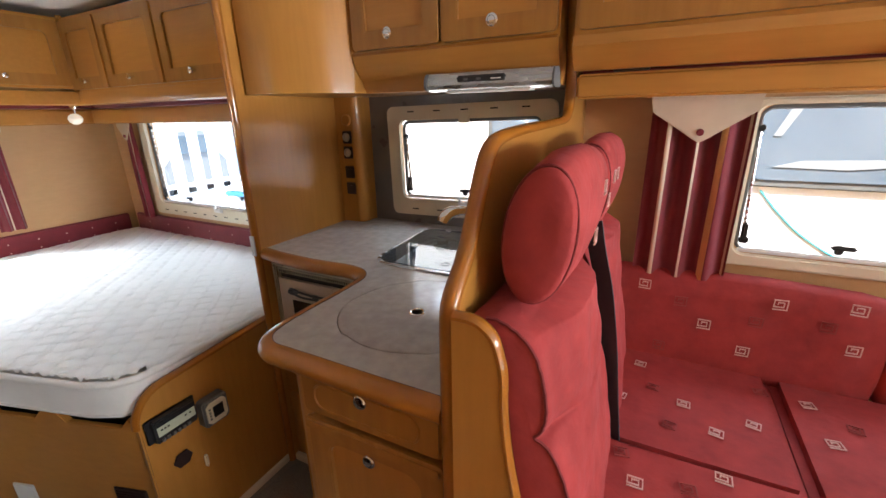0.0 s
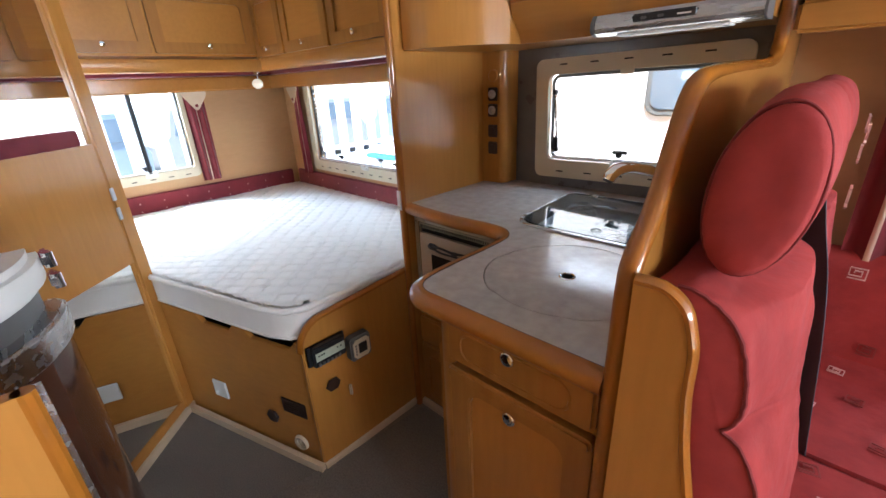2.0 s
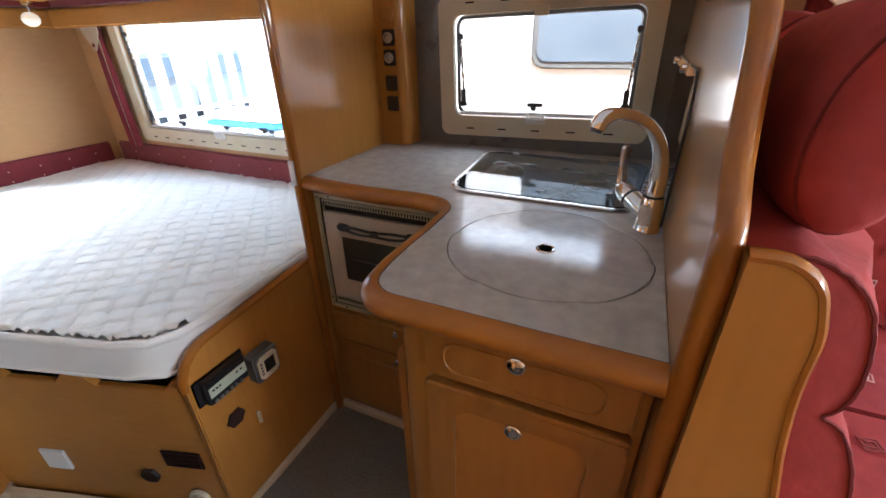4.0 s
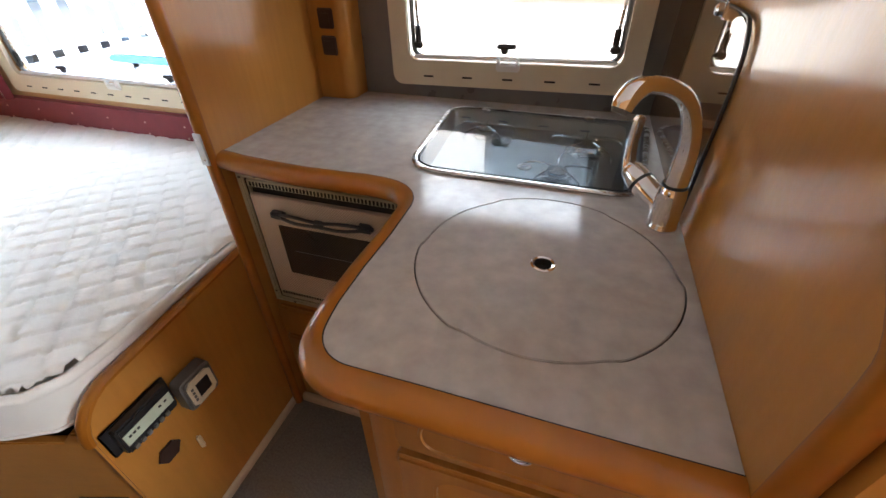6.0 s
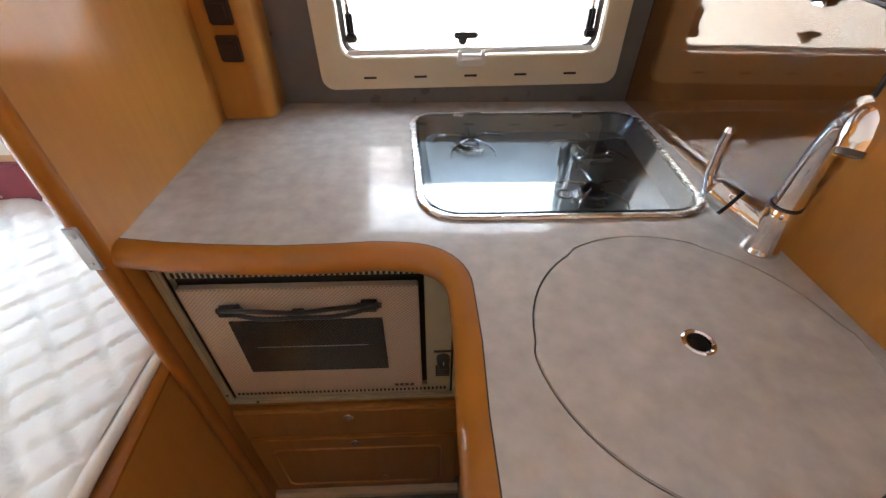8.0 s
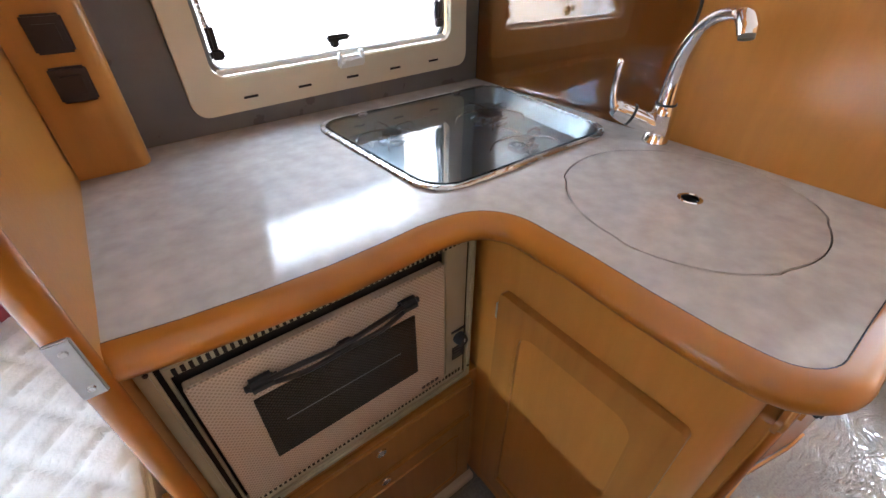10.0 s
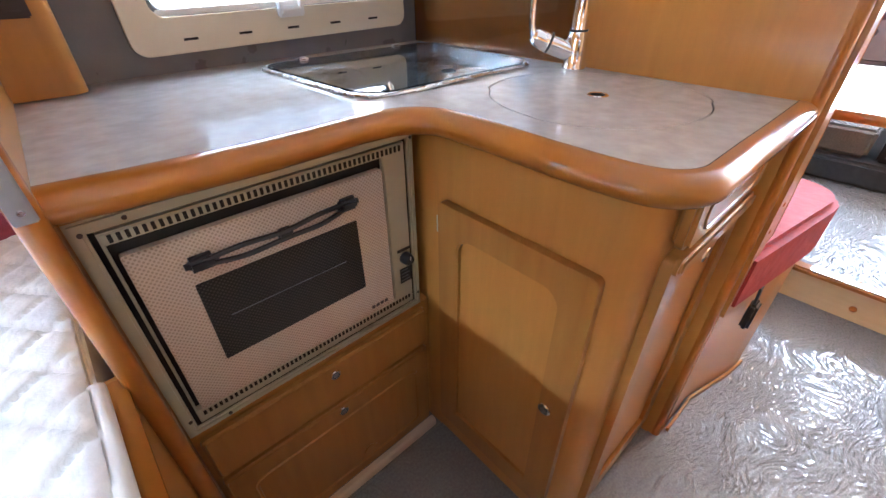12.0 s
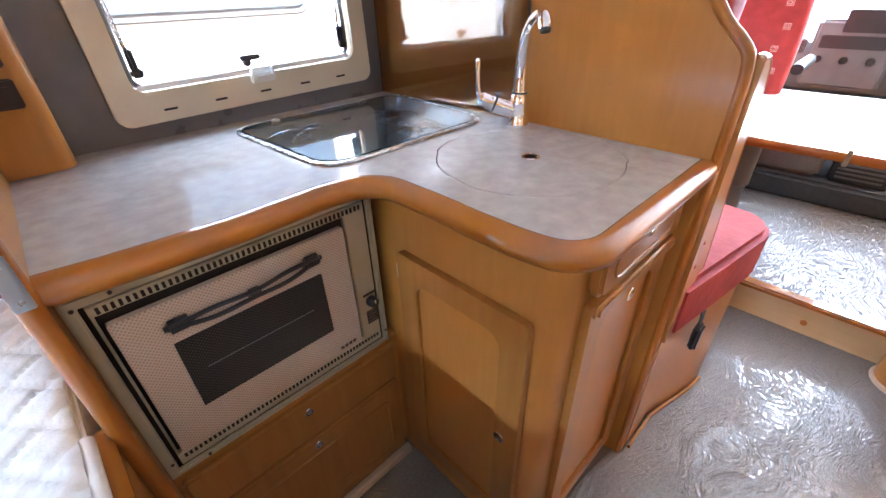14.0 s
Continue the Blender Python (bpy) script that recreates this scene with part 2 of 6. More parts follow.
FILM = film("filmed_carpet", (0.10, 0.092, 0.082), (0.195, 0.180, 0.162), 30.0)


def glass(name, color=(1, 1, 1), rough=0.0, ior=1.45):
    m = material(name, color, rough)
    b = m.node_tree.nodes["Principled BSDF"]
    b.inputs["Transmission Weight"].default_value, b.inputs["IOR"].default_value = 1.0, ior
    return m


GLASS = glass("clear_acrylic", (0.96, 0.98, 0.98), ior=1.2)
TINTED = glass("smoked_glass", (0.47, 0.51, 0.53))
BROWN_GLASS = glass("bronze_glass", (0.70, 0.60, 0.48), ior=1.6)
DARK_GLASS = varied(material("dark_window_glass", (0.1, 0.12, 0.15), 0.06), (0.085, 0.11, 0.14), (0.15, 0.18, 0.21), (1, 1, 1), 3.0, 4.0)
MIRROR = material("mirror", (0.88, 0.88, 0.87), 0.01, 1.0)
BULB = material("frosted_bulb", (0.80, 0.70, 0.54), 0.25, emit=0.12)


def dotted(name, base, dot, pitch):
    """A screen print of small dots on glass."""
    m = material(name, base, 0.18)
    n, l = m.node_tree.nodes, m.node_tree.links
    b = n["Principled BSDF"]
    tc = n.new("ShaderNodeTexCoord")
    vo = n.new("ShaderNodeTexVoronoi")
    vo.inputs["Scale"].default_value, vo.inputs["Randomness"].default_value = 1 / pitch, 0.0
    mp = n.new("ShaderNodeMapping")
    mp.inputs["Scale"].default_value, mp.inputs["Rotation"].default_value = (1, 0.0, 1), (0, radians(45), 0)
    l.new(tc.outputs["Object"], mp.inputs[0])
    l.new(mp.outputs[0], vo.inputs["Vector"])
    r = n.new("ShaderNodeValToRGB")
    r.color_ramp.elements[0].position, r.color_ramp.elements[1].position = 0.28, 0.36
    r.color_ramp.elements[0].color, r.color_ramp.elements[1].color = (*dot, 1), (*base, 1)
    l.new(vo.outputs["Distance"], r.inputs[0])
    l.new(r.outputs[0], b.inputs["Base Color"])
    return m


OVEN_DOOR = dotted("dotted_oven_glass", (0.52, 0.42, 0.32), (0.34, 0.26, 0.19), 0.0052)
OVEN_WINDOW = dotted("dotted_dark_glass", (0.022, 0.02, 0.018), (0.05, 0.042, 0.035), 0.0052)

# ---- building tools ----


def box_bm(x0, x1, y0, y1, z0, z1, bevel=0.0, seg=2):
    bm = bmesh.new()
    bmesh.ops.create_cube(bm, size=1)
    for v in bm.verts:
        v.co = Vector(((x0 + x1) / 2 + v.co.x * (x1 - x0), (y0 + y1) / 2 + v.co.y * (y1 - y0), (z0 + z1) / 2 + v.co.z * (z1 - z0)))
    if bevel:
        bmesh.ops.bevel(bm, geom=bm.edges[:], offset=bevel, segments=seg, affect="EDGES", clamp_overlap=True)
    return bm


def merge(*bms):
    out = bmesh.new()
    for bm in bms:
        me = bpy.data.meshes.new("tmp")
        bm.to_mesh(me)
        bm.free()
        out.from_mesh(me)
        bpy.data.meshes.remove(me)
    return out


def moved(bm, m):
    bmesh.ops.transform(bm, matrix=m, verts=bm.verts[:])
    return bm


AXES = {"x": lambda a, b, c: (c, a, b), "y": lambda a, b, c: (a, c, b), "z": lambda a, b, c: (a, b, c)}


def prism(pts, axis, lo, hi, bevel=0.0, seg=2, holes=()):
    """A flat outline (with holes) drawn in the two other axes, given thickness along axis."""
    bm = bmesh.new()
    put = AXES[axis]
    edges = []
    for loop in (pts, *holes):
        vs = [bm.verts.new(put(a, b, lo)) for a, b in loop]
        edges += [bm.edges.new((vs[i - 1], vs[i])) for i in range(len(vs))]
    if holes:
        bmesh.ops.triangle_fill(bm, edges=edges, use_beauty=True)
    else:
        bm.faces.new(vs)
    ext = bmesh.ops.extrude_face_region(bm, geom=bm.faces[:])
    d = Vector(put(0, 0, hi - lo))
    bmesh.ops.translate(bm, vec=d, verts=[g for g in ext["geom"] if isinstance(g, bmesh.types.BMVert)])
    bmesh.ops.recalc_face_normals(bm, faces=bm.faces[:])
    if bevel:
        rim = [e for e in bm.edges if e.calc_face_angle(0) > 1.0 and (len({round((v.co - Vector(put(0, 0, 0))).dot(Vector(put(0, 0, 1))), 5) for v in e.verts}) == 1)]
        bmesh.ops.bevel(bm, geom=rim, offset=bevel, segments=seg, affect="EDGES", clamp_overlap=True)
    return bm


def rounded(x0, x1, y0, y1, r, n=6):
    """A rectangle's outline with rounded corners; r: one radius or four (lower left, lower right, upper right, upper left)."""
    rs = r if isinstance(r, tuple) else (r,) * 4
    out = []
    for (cx, cy, sx, sy, a0), q in zip(((x0, y0, 1, 1, 180), (x1, y0, -1, 1, 270), (x1, y1, -1, -1, 0), (x0, y1, 1, -1, 90)), rs):
        for i in range(n + 1):
            a = radians(a0 + 90 * i / n)
            out.append((cx + sx * q + q * math.cos(a), cy + sy * q + q * math.sin(a)))
    return out


def sweep(path, section, closed=False, up=Vector((0, 0, 1)), caps=True):
    """Carries a closed section of (side, up) pairs along a path of points."""
    bm = bmesh.new()
    pts = [Vector(p) for p in path]
    rings = []
    for i, p in enumerate(pts):
        a = pts[i - 1] if (i or closed) else p
        c = pts[(i + 1) % len(pts)] if (i < len(pts) - 1 or closed) else p
        d = (c - a).normalized()
        side = d.cross(up)
        if side.length < 1e-4:
            side = d.cross(Vector((1, 0, 0)))
        side.normalize()
        top = side.cross(d).normalized()
        k = 1.0
        if a is not p and c is not p:
            k = 1 / max(0.5, math.cos((p - a).angle(c - p, 0) / 2))
        rings.append([bm.verts.new(p + side * (s * k) + top * u) for s, u in section])
    n = len(section)
    for i in range(len(rings) if closed else len(rings) - 1):
        r, q = rings[i], rings[(i + 1) % len(rings)]
        for j in range(n):
            bm.faces.new((r[j], r[(j + 1) % n], q[(j + 1) % n], q[j]))
    if caps and not closed:
        bm.faces.new(rings[0])
        bm.faces.new(rings[-1])
    bmesh.ops.recalc_face_normals(bm, faces=bm.faces[:])
    return bm


def circle(r, n=12, ry=None):
    return [(r * math.cos(2 * math.pi * i / n), (ry or r) * math.sin(2 * math.pi * i / n)) for i in range(n)]


def tube(path, r, n=12, closed=False, up=Vector((0, 0, 1))):
    return sweep(path, circle(r, n), closed, up)


def lathe(profile, n=24, caps=True):
    """Turns (radius, height) pairs round the z axis."""
    bm = bmesh.new()
    rings = [[bm.verts.new((r * math.cos(2 * math.pi * i / n), r * math.sin(2 * math.pi * i / n), z)) for i in range(n)] for r, z in profile]
    for a, b in zip(rings, rings[1:]):
        for i in range(n):
            bm.faces.new((a[i], a[(i + 1) % n], b[(i + 1) % n], b[i]))
    if caps and profile[0][0] > 1e-4:
        bm.faces.new(rings[0])
    if caps and profile[-1][0] > 1e-4:
        bm.faces.new(rings[-1])
    bmesh.ops.remove_doubles(bm, verts=bm.verts[:], dist=1e-5)
    bmesh.ops.recalc_face_normals(bm, faces=bm.faces[:])
    return bm


def smooth_path(pts, n=8):
    """A rounded curve through the points."""
    p = [Vector(q) for q in pts]
    p = [p[0] * 2 - p[1]] + p + [p[-1] * 2 - p[-2]]
    out = []
    for i in range(1, len(p) - 2):
        a, b, c, d = p[i - 1:i + 3]
        for k in range(n):
            t = k / n
            out.append(0.5 * (2 * b + (c - a) * t + (2 * a - 5 * b + 4 * c - d) * t * t + (3 * b - a - 3 * c + d) * t ** 3))
    return out + [p[-2]]


def pillow(x0, x1, y0, y1, z0, z1, r, puff=0.0, n=14, seed=0, wave=0.004):
    """A stuffed cushion: a rounded block with swollen faces and soft unevenness."""
    bm = bmesh.new()
    bmesh.ops.create_cube(bm, size=2)
    bmesh.ops.subdivide_edges(bm, edges=bm.edges[:], cuts=n, use_grid_fill=True)
    half = Vector(((x1 - x0) / 2, (y1 - y0) / 2, (z1 - z0) / 2))
    mid = Vector(((x0 + x1) / 2, (y0 + y1) / 2, (z0 + z1) / 2))
    for v in bm.verts:
        u = v.co.copy()
        p = Vector((u.x * half.x, u.y * half.y, u.z * half.z))
        core = Vector([max(-h + r, min(h - r, c)) if h > r else 0 for c, h in zip(p, half)])
        d = p - core
        if d.length > 1e-6:
            lim = Vector([min(r, h) for h in half])
            q = Vector((d.x / lim.x, d.y / lim.y, d.z / lim.z))
            q.normalize()
            p = core + Vector((q.x * lim.x, q.y * lim.y, q.z * lim.z))
        f = (1 - u.x ** 2) * (1 - u.y ** 2) + (1 - u.y ** 2) * (1 - u.z ** 2) + (1 - u.x ** 2) * (1 - u.z ** 2)
        nn = u.normalized()
        p += nn * puff * min(1.0, f)
        w = noise.noise(p * 7 + Vector((seed * 3.1, 0, 0))) * wave
        v.co = mid + p + nn * w
    return bm


def obj(name, bm, mat, angle=35, flat=False):
    me = bpy.data.meshes.new(name)
    bm.to_mesh(me)
    bm.free()
    me.materials.append(mat)
    if not flat:
        me.polygons.foreach_set("use_smooth", [True] * len(me.polygons))
        me.set_sharp_from_angle(angle=radians(angle))
    return new(name, me)


def part(name, bm, mat, parent, label="", angle=35):
    ob = obj(name, bm, mat, angle)
    ob.parent = parent
    ob.matrix_parent_inverse = parent.matrix_world.inverted() if parent.parent is None else Matrix.Identity(4)
    if label:
        tagged(ob, label)
    return ob


def thing(name, label, category, at=(0, 0, 0), group=""):
    ob = new(name)
    ob.empty_display_size = 0.05
    ob.matrix_world = Matrix.Translation(at)
    return tagged(ob, label, category, group)


def solid(name, bm, mat, label, category, group="", kind="", angle=35):
    return tagged(obj(name, bm, mat, angle), label, category, group, kind)


def structure(name, bm, mat, label, category, angle=35):
    return tagged(obj(name, bm, mat, angle), label, category, kind="structure")

# ---- the large structure ----
WALL_Y, REAR_X, FAR_Y, CEIL = 1.585, -3.25, -0.56, 1.95


def window_hole(x0, x1, z0, z1, r=0.04):
    return rounded(x0, x1, z0, z1, r)


KW = (-1.006, -0.402, 1.078, 1.404)      # kitchen window opening
BW = (-2.872, -1.720, 0.910, 1.440)      # bedside window opening
DW = (0.225, 1.420, 0.985, 1.430)        # dinette window opening
RW = (0.350, 0.860, 0.935, 1.430)        # rear window opening (y)
structure("floor", prism([(REAR_X, FAR_Y), (0.74, FAR_Y), (0.74, WALL_Y), (REAR_X, WALL_Y)], "z", -0.06, 0.0), CARPET, "grey-brown carpeted floor of the motorhome", "floor")
structure("ceiling", prism([(REAR_X, FAR_Y), (2.95, FAR_Y), (2.95, WALL_Y), (REAR_X, WALL_Y)], "z", CEIL, CEIL + 0.05), CEILING, "white textured ceiling panel of the motorhome", "ceiling")
structure("wall_kitchen_side", prism([(REAR_X, -0.06), (3.0, -0.06), (3.0, 2.0), (REAR_X, 2.0)], "y", WALL_Y, WALL_Y + 0.04, holes=[window_hole(KW[0] - 0.02, KW[1] + 0.02, KW[2] - 0.02, KW[3] + 0.02), window_hole(*BW), window_hole(*DW)]), PLY, "light brown wood-grain wall with window openings", "wall")
structure("wall_rear", prism([(FAR_Y, -0.06), (WALL_Y, -0.06), (WALL_Y, 2.0), (FAR_Y, 2.0)], "x", REAR_X - 0.04, REAR_X, holes=[rounded(*RW, 0.04)]), PLY, "light brown wood-grain rear wall behind the bed", "wall")
structure("wall_entrance_side", prism([(REAR_X, -0.06), (3.0, -0.06), (3.0, 2.0), (REAR_X, 2.0)], "y", FAR_Y - 0.04, FAR_Y), PLY, "light brown wood-grain wall on the entrance side", "wall")
structure("wall_cab_front", prism([(FAR_Y, -0.06), (WALL_Y, -0.06), (WALL_Y, 2.0), (FAR_Y, 2.0)], "x", 2.96, 3.0, holes=[rounded(-0.35, 1.42, 1.02, 1.80, 0.1)]), DASH_GREY, "grey cab front around the windscreen opening", "wall")
structure("ground", prism([(-400, -400), (400, -400), (400, 400), (-400, 400)], "z", -0.62, -0.60), GROUND, "pale concrete yard around the vehicles", "ground")

# clear film over the carpet in the aisle
structure("floor_film", prism([(-1.27, -0.5), (-0.2, -0.54), (0.735, -0.54), (0.735, 0.50), (0.10, 0.52), (-0.28, 0.56), (-0.70, 0.60), (-0.70, 1.00), (-1.25, 1.00), (-1.29, 0.6), (-1.36, 0.2)], "z", 0.003, 0.006), FILM, "crumpled clear protective film over the carpet", "floor film")
# step up into the cab
structure("step", prism([(0.735, FAR_Y), (0.735, 0.62), (0.765, 0.62), (0.765, FAR_Y)], "z", 0.0, 0.135, 0.004), PALEWOOD, "pale wooden riser of the step to the cab", "step")
structure("trim_step", prism([(0.715, FAR_Y), (0.775, FAR_Y), (0.775, 0.62), (0.715, 0.62)], "z", 0.135, 0.16, 0.008, 3), TRIM, "varnished nosing on the step edge", "trim")
structure("floor_cab", box_bm(0.765, 2.96, FAR_Y, WALL_Y, 0.10, 0.155), FILM, "raised cab floor under clear protective film", "floor")
solid("step_knot", moved(lathe([(0.0, 0.0), (0.012, 0.0), (0.012, 0.004), (0.007, 0.007), (0.0, 0.007)], 12), Matrix.Translation((0.735, 0.25, 0.06)) @ pose(0, 0, 0, 0, -90, 0)), TRIM, "small wooden plug in the step riser", "plug")

# grey laminate splash panel round the kitchen window
structure("wall_splash_panel", prism([(-1.165, 0.965), (-0.29, 0.965), (-0.29, 1.60), (-1.165, 1.60)], "y", WALL_Y - 0.006, WALL_Y - 0.001, holes=[window_hole(KW[0] - 0.02, KW[1] + 0.02, KW[2] - 0.02, KW[3] + 0.02)]), GREYWALL, "dark grey laminate panel around the kitchen window", "wall panel")


def framed_window(name, x0, x1, z0, z1, wide, label, low=None, y=WALL_Y, slots=5, stays=True, depth=0.018):
    """A hinged acrylic window in a cream inner frame, seen from inside; the frame stands proud of the wall."""
    w = tagged(new(name), label, "window", kind="structure")
    l, r, b, t = (wide if isinstance(wide, tuple) else (wide,) * 4)
    fr = prism(rounded(x0 - l, x1 + r, z0 - b, z1 + t, 0.03), "y", y - depth, y - 0.0005, 0.006, 3, holes=[rounded(x0, x1, z0, z1, 0.03)])
    part("window_frame", fr, CREAM, w)
    part("rubber_seal", sweep([(a, y + 0.012, c) for a, c in rounded(x0 + 0.006, x1 - 0.006, z0 + 0.006, z1 - 0.006, 0.03)], circle(0.007, 6), True, Vector((0, 1, 0))), GREY_PLASTIC, w)
    pane = part("pane", prism(rounded(x0 + 0.004, x1 - 0.004, z0 + 0.004, z1 - 0.004, 0.03), "y", y + 0.026, y + 0.03), GLASS, w)
    pane.visible_shadow = False
    n = slots
    for i in range(n):
        x = x0 + (x1 - x0) * (i + 0.5) / n
        # slots are dark blocks on the frame, their inner shade painted
        part("slot", box_bm(x - 0.015, x + 0.015, y - depth - 0.0012, y - depth + 0.004, z0 - b * 0.62 - 0.0025, z0 - b * 0.62 + 0.0025), DARK, w)
        if t > 0.03:
            part("slot", box_bm(x - 0.015, x + 0.015, y - depth - 0.0012, y - depth + 0.004, z1 + t * 0.6 - 0.0025, z1 + t * 0.6 + 0.0025), DARK, w)
    mx = (x0 + x1) / 2
    part("blind_catch", merge(box_bm(mx - 0.034, mx + 0.034, y - depth - 0.012, y - depth + 0.002, z0 - 0.020, z0 + 0.004, 0.004), box_bm(mx - 0.026, mx + 0.026, y - depth - 0.018, y - depth - 0.010, z0 - 0.012, z0 - 0.002, 0.002), box_bm(mx - 0.032, mx - 0.022, y - depth - 0.016, y - depth, z0 - 0.006, z0 + 0.016, 0.003), box_bm(mx + 0.022, mx + 0.032, y - depth - 0.016, y - depth, z0 - 0.006, z0 + 0.016, 0.003)), WHITE_PLASTIC, w, "pale clip of the roller blind")
    part("blind_catch", box_bm(mx - 0.022, mx + 0.022, y - depth - 0.012, y - depth + 0.002, z1 - 0.016, z1 + 0.012, 0.003), CREAM, w)
    part("blind_rail", box_bm(x0 + 0.01, x1 - 0.01, y - 0.006, y + 0.004, z0 + 0.002, z0 + 0.014, 0.003), WHITE_PLASTIC, w)
    for hx in ((mx - 0.01,) if x1 - x0 < 0.8 else (x0 + 0.27, x1 - 0.3)):
        h = merge(box_bm(hx - 0.032, hx + 0.030, y + 0.0, y + 0.014, z0 + 0.033, z0 + 0.046, 0.005),
                  box_bm(hx - 0.018, hx + 0.002, y + 0.008, y + 0.026, z0 + 0.018, z0 + 0.045, 0.004))
        part("latch_handle", h, BLACK, w)
    if stays:
        for sx, s in ((x0 + 0.012, 1), (x1 - 0.012, -1)):
            st = part("stay", merge(tube([(sx, y + 0.016, z1 - 0.06), (sx + s * 0.012, y + 0.018, z0 + 0.05)], 0.005, 8)), STEEL, w)
            part("stay_knob", merge(box_bm(sx - 0.008 + s * 0.012, sx + 0.008 + s * 0.012, y + 0.0, y + 0.02, z0 + 0.03, z0 + 0.095, 0.006), box_bm(sx - 0.012 + s * 0.012, sx + 0.014 + s * 0.012, y - 0.004, y + 0.012, z0 + 0.03, z0 + 0.05, 0.004)), BLACK, st)
            part("stay_pivot", box_bm(sx - 0.01, sx + 0.01, y + 0.005, y + 0.022, z1 - 0.075, z1 - 0.055, 0.003), BLACK, st)
    return w


kitchen_window = framed_window("window_1", *KW, (0.056, 0.054, 0.070, 0.056), "hinged acrylic window in a cream frame above the worktop")
TILT = Matrix.Translation((-0.70, 0, 1.24)) @ pose(0, 0, 0, 0, -1.1, 0) @ Matrix.Translation((0.70, 0, -1.24))     # it hangs a little out of level
kitchen_window.matrix_world = TILT
framed_window("window_2", *BW, (0.065, 0.04, 0.072, 0.02), "hinged acrylic window in a cream frame beside the bed", slots=12)
framed_window("window_3", *DW, (0.04, 0.04, 0.04, 0.02), "hinged acrylic window in a cream frame beside the dinette", slots=1)
rear_window = framed_window("window_4", *RW, (0.03, 0.03, 0.055, 0.02), "rear window with a dark upright divider", y=0.0, slots=5, stays=False)
part("divider", box_bm(0.594, 0.616, -0.006, 0.022, RW[2], RW[3], 0.003), BLACK, rear_window)
rear_window.matrix_world = Matrix(((0, -1, 0, REAR_X), (1, 0, 0, 0), (0, 0, 1, 0), (0, 0, 0, 1)))
wind = structure("windscreen", prism(rounded(-0.34, 1.41, 1.03, 1.79, 0.1), "x", 2.985, 2.99), GLASS, "clear windscreen of the cab", "windscreen")
wind.visible_shadow = False

# ---- partition between bed and kitchen ----
PX = -1.272
part_bed = thing("partition_panel", "upright maple partition between the bed and the kitchen", "partition", (PX, 1.3, 0))
part("panel", prism([(1.010, 0.0), (WALL_Y, 0.0), (WALL_Y, 1.93), (1.010, 1.93)], "x", PX - 0.026, PX), WOOD_V, part_bed)
part("edge_trim", tube([(PX - 0.013, 1.006, 0.0), (PX - 0.013, 1.006, 0.6), (PX - 0.013, 1.006, 1.3), (PX - 0.013, 1.006, 1.93)], 0.0145, 16, up=Vector((0, 1, 0))), TRIM, part_bed)
part("strike_plate", box_bm(PX - 0.024, PX - 0.003, 0.9885, 0.9935, 0.945, 1.020, 0.0015), ZINC, part_bed, "zinc strike plate")
part("screw", merge(*[moved(lathe([(0, 0), (0.004, 0), (0.003, 0.002), (0, 0.002)], 8), Matrix.Translation((PX - 0.013, 0.988, z)) @ pose(0, 0, 0, 90)) for z in (0.958, 1.007)]), STEEL, part_bed)

# switch column on the wall beside the partition
col = thing("switch_column", "maple corner column carrying sockets and switches", "column", (-1.22, 1.53, 0.97))
arc = [(-1.271, 1.584), (-1.271, 1.481), (-1.19, 1.481)] + [(-1.19 + 0.03 * math.sin(radians(a)), 1.511 - 0.03 * math.cos(radians(a))) for a in range(10, 91, 16)] + [(-1.160, 1.578)]
part("body", prism(arc, "z", 0.967, 1.495), WOOD_V, col)
for i, z in enumerate((1.335, 1.272, 1.188, 1.118)):
    o = part("switch_plate", box_bm(-1.238, -1.190, 1.473, 1.480, z - 0.026, z + 0.026, 0.003), DARKBROWN if i > 1 else BLACK, col)
    if i < 2:
        part("socket_ring", moved(lathe([(0.010, 0), (0.017, 0), (0.018, 0.006), (0.011, 0.008), (0.009, 0.003), (0.0, 0.003)], 16), Matrix.Translation((-1.214, 1.474, z)) @ pose(0, 0, 0, 90)), ZINC, o)
    else:
        part("rocker", box_bm(-1.230, -1.198, 1.469, 1.474, z - 0.016, z + 0.016, 0.003), DARKBROWN, o)
part("blank_cover", moved(lathe([(0.024, 0), (0.024, 0.004), (0.02, 0.007), (0, 0.007)], 20), Matrix.Translation((-1.214, 1.481, 1.405)) @ pose(0, 0, 0, 90)), WOOD_X, col)

# ---- kitchen worktop ----
FRONT = [(-1.2725, 1.034), (-1.20, 1.022), (-1.12, 1.014), (-1.03, 1.009), (-0.95, 1.011), (-0.89, 1.015), (-0.85, 1.012)]
FRONT += [(-0.845 + 0.09 * math.sin(radians(a)), 0.920 + 0.09 * math.cos(radians(a))) for a in range(9, 91, 9)]
FRONT += [(-0.753, 0.83), (-0.756, 0.74), (-0.755, 0.66), (-0.752, 0.632)]
FRONT += [(-0.690 - 0.06 * math.cos(radians(a)), 0.624 - 0.06 * math.sin(radians(a))) for a in range(8, 91, 10)]
FRONT += [(-0.60, 0.564), (-0.45, 0.562), (-0.2915, 0.562)]
LID_X, LID_Y, LID_R = -0.500, 0.826, 0.1865


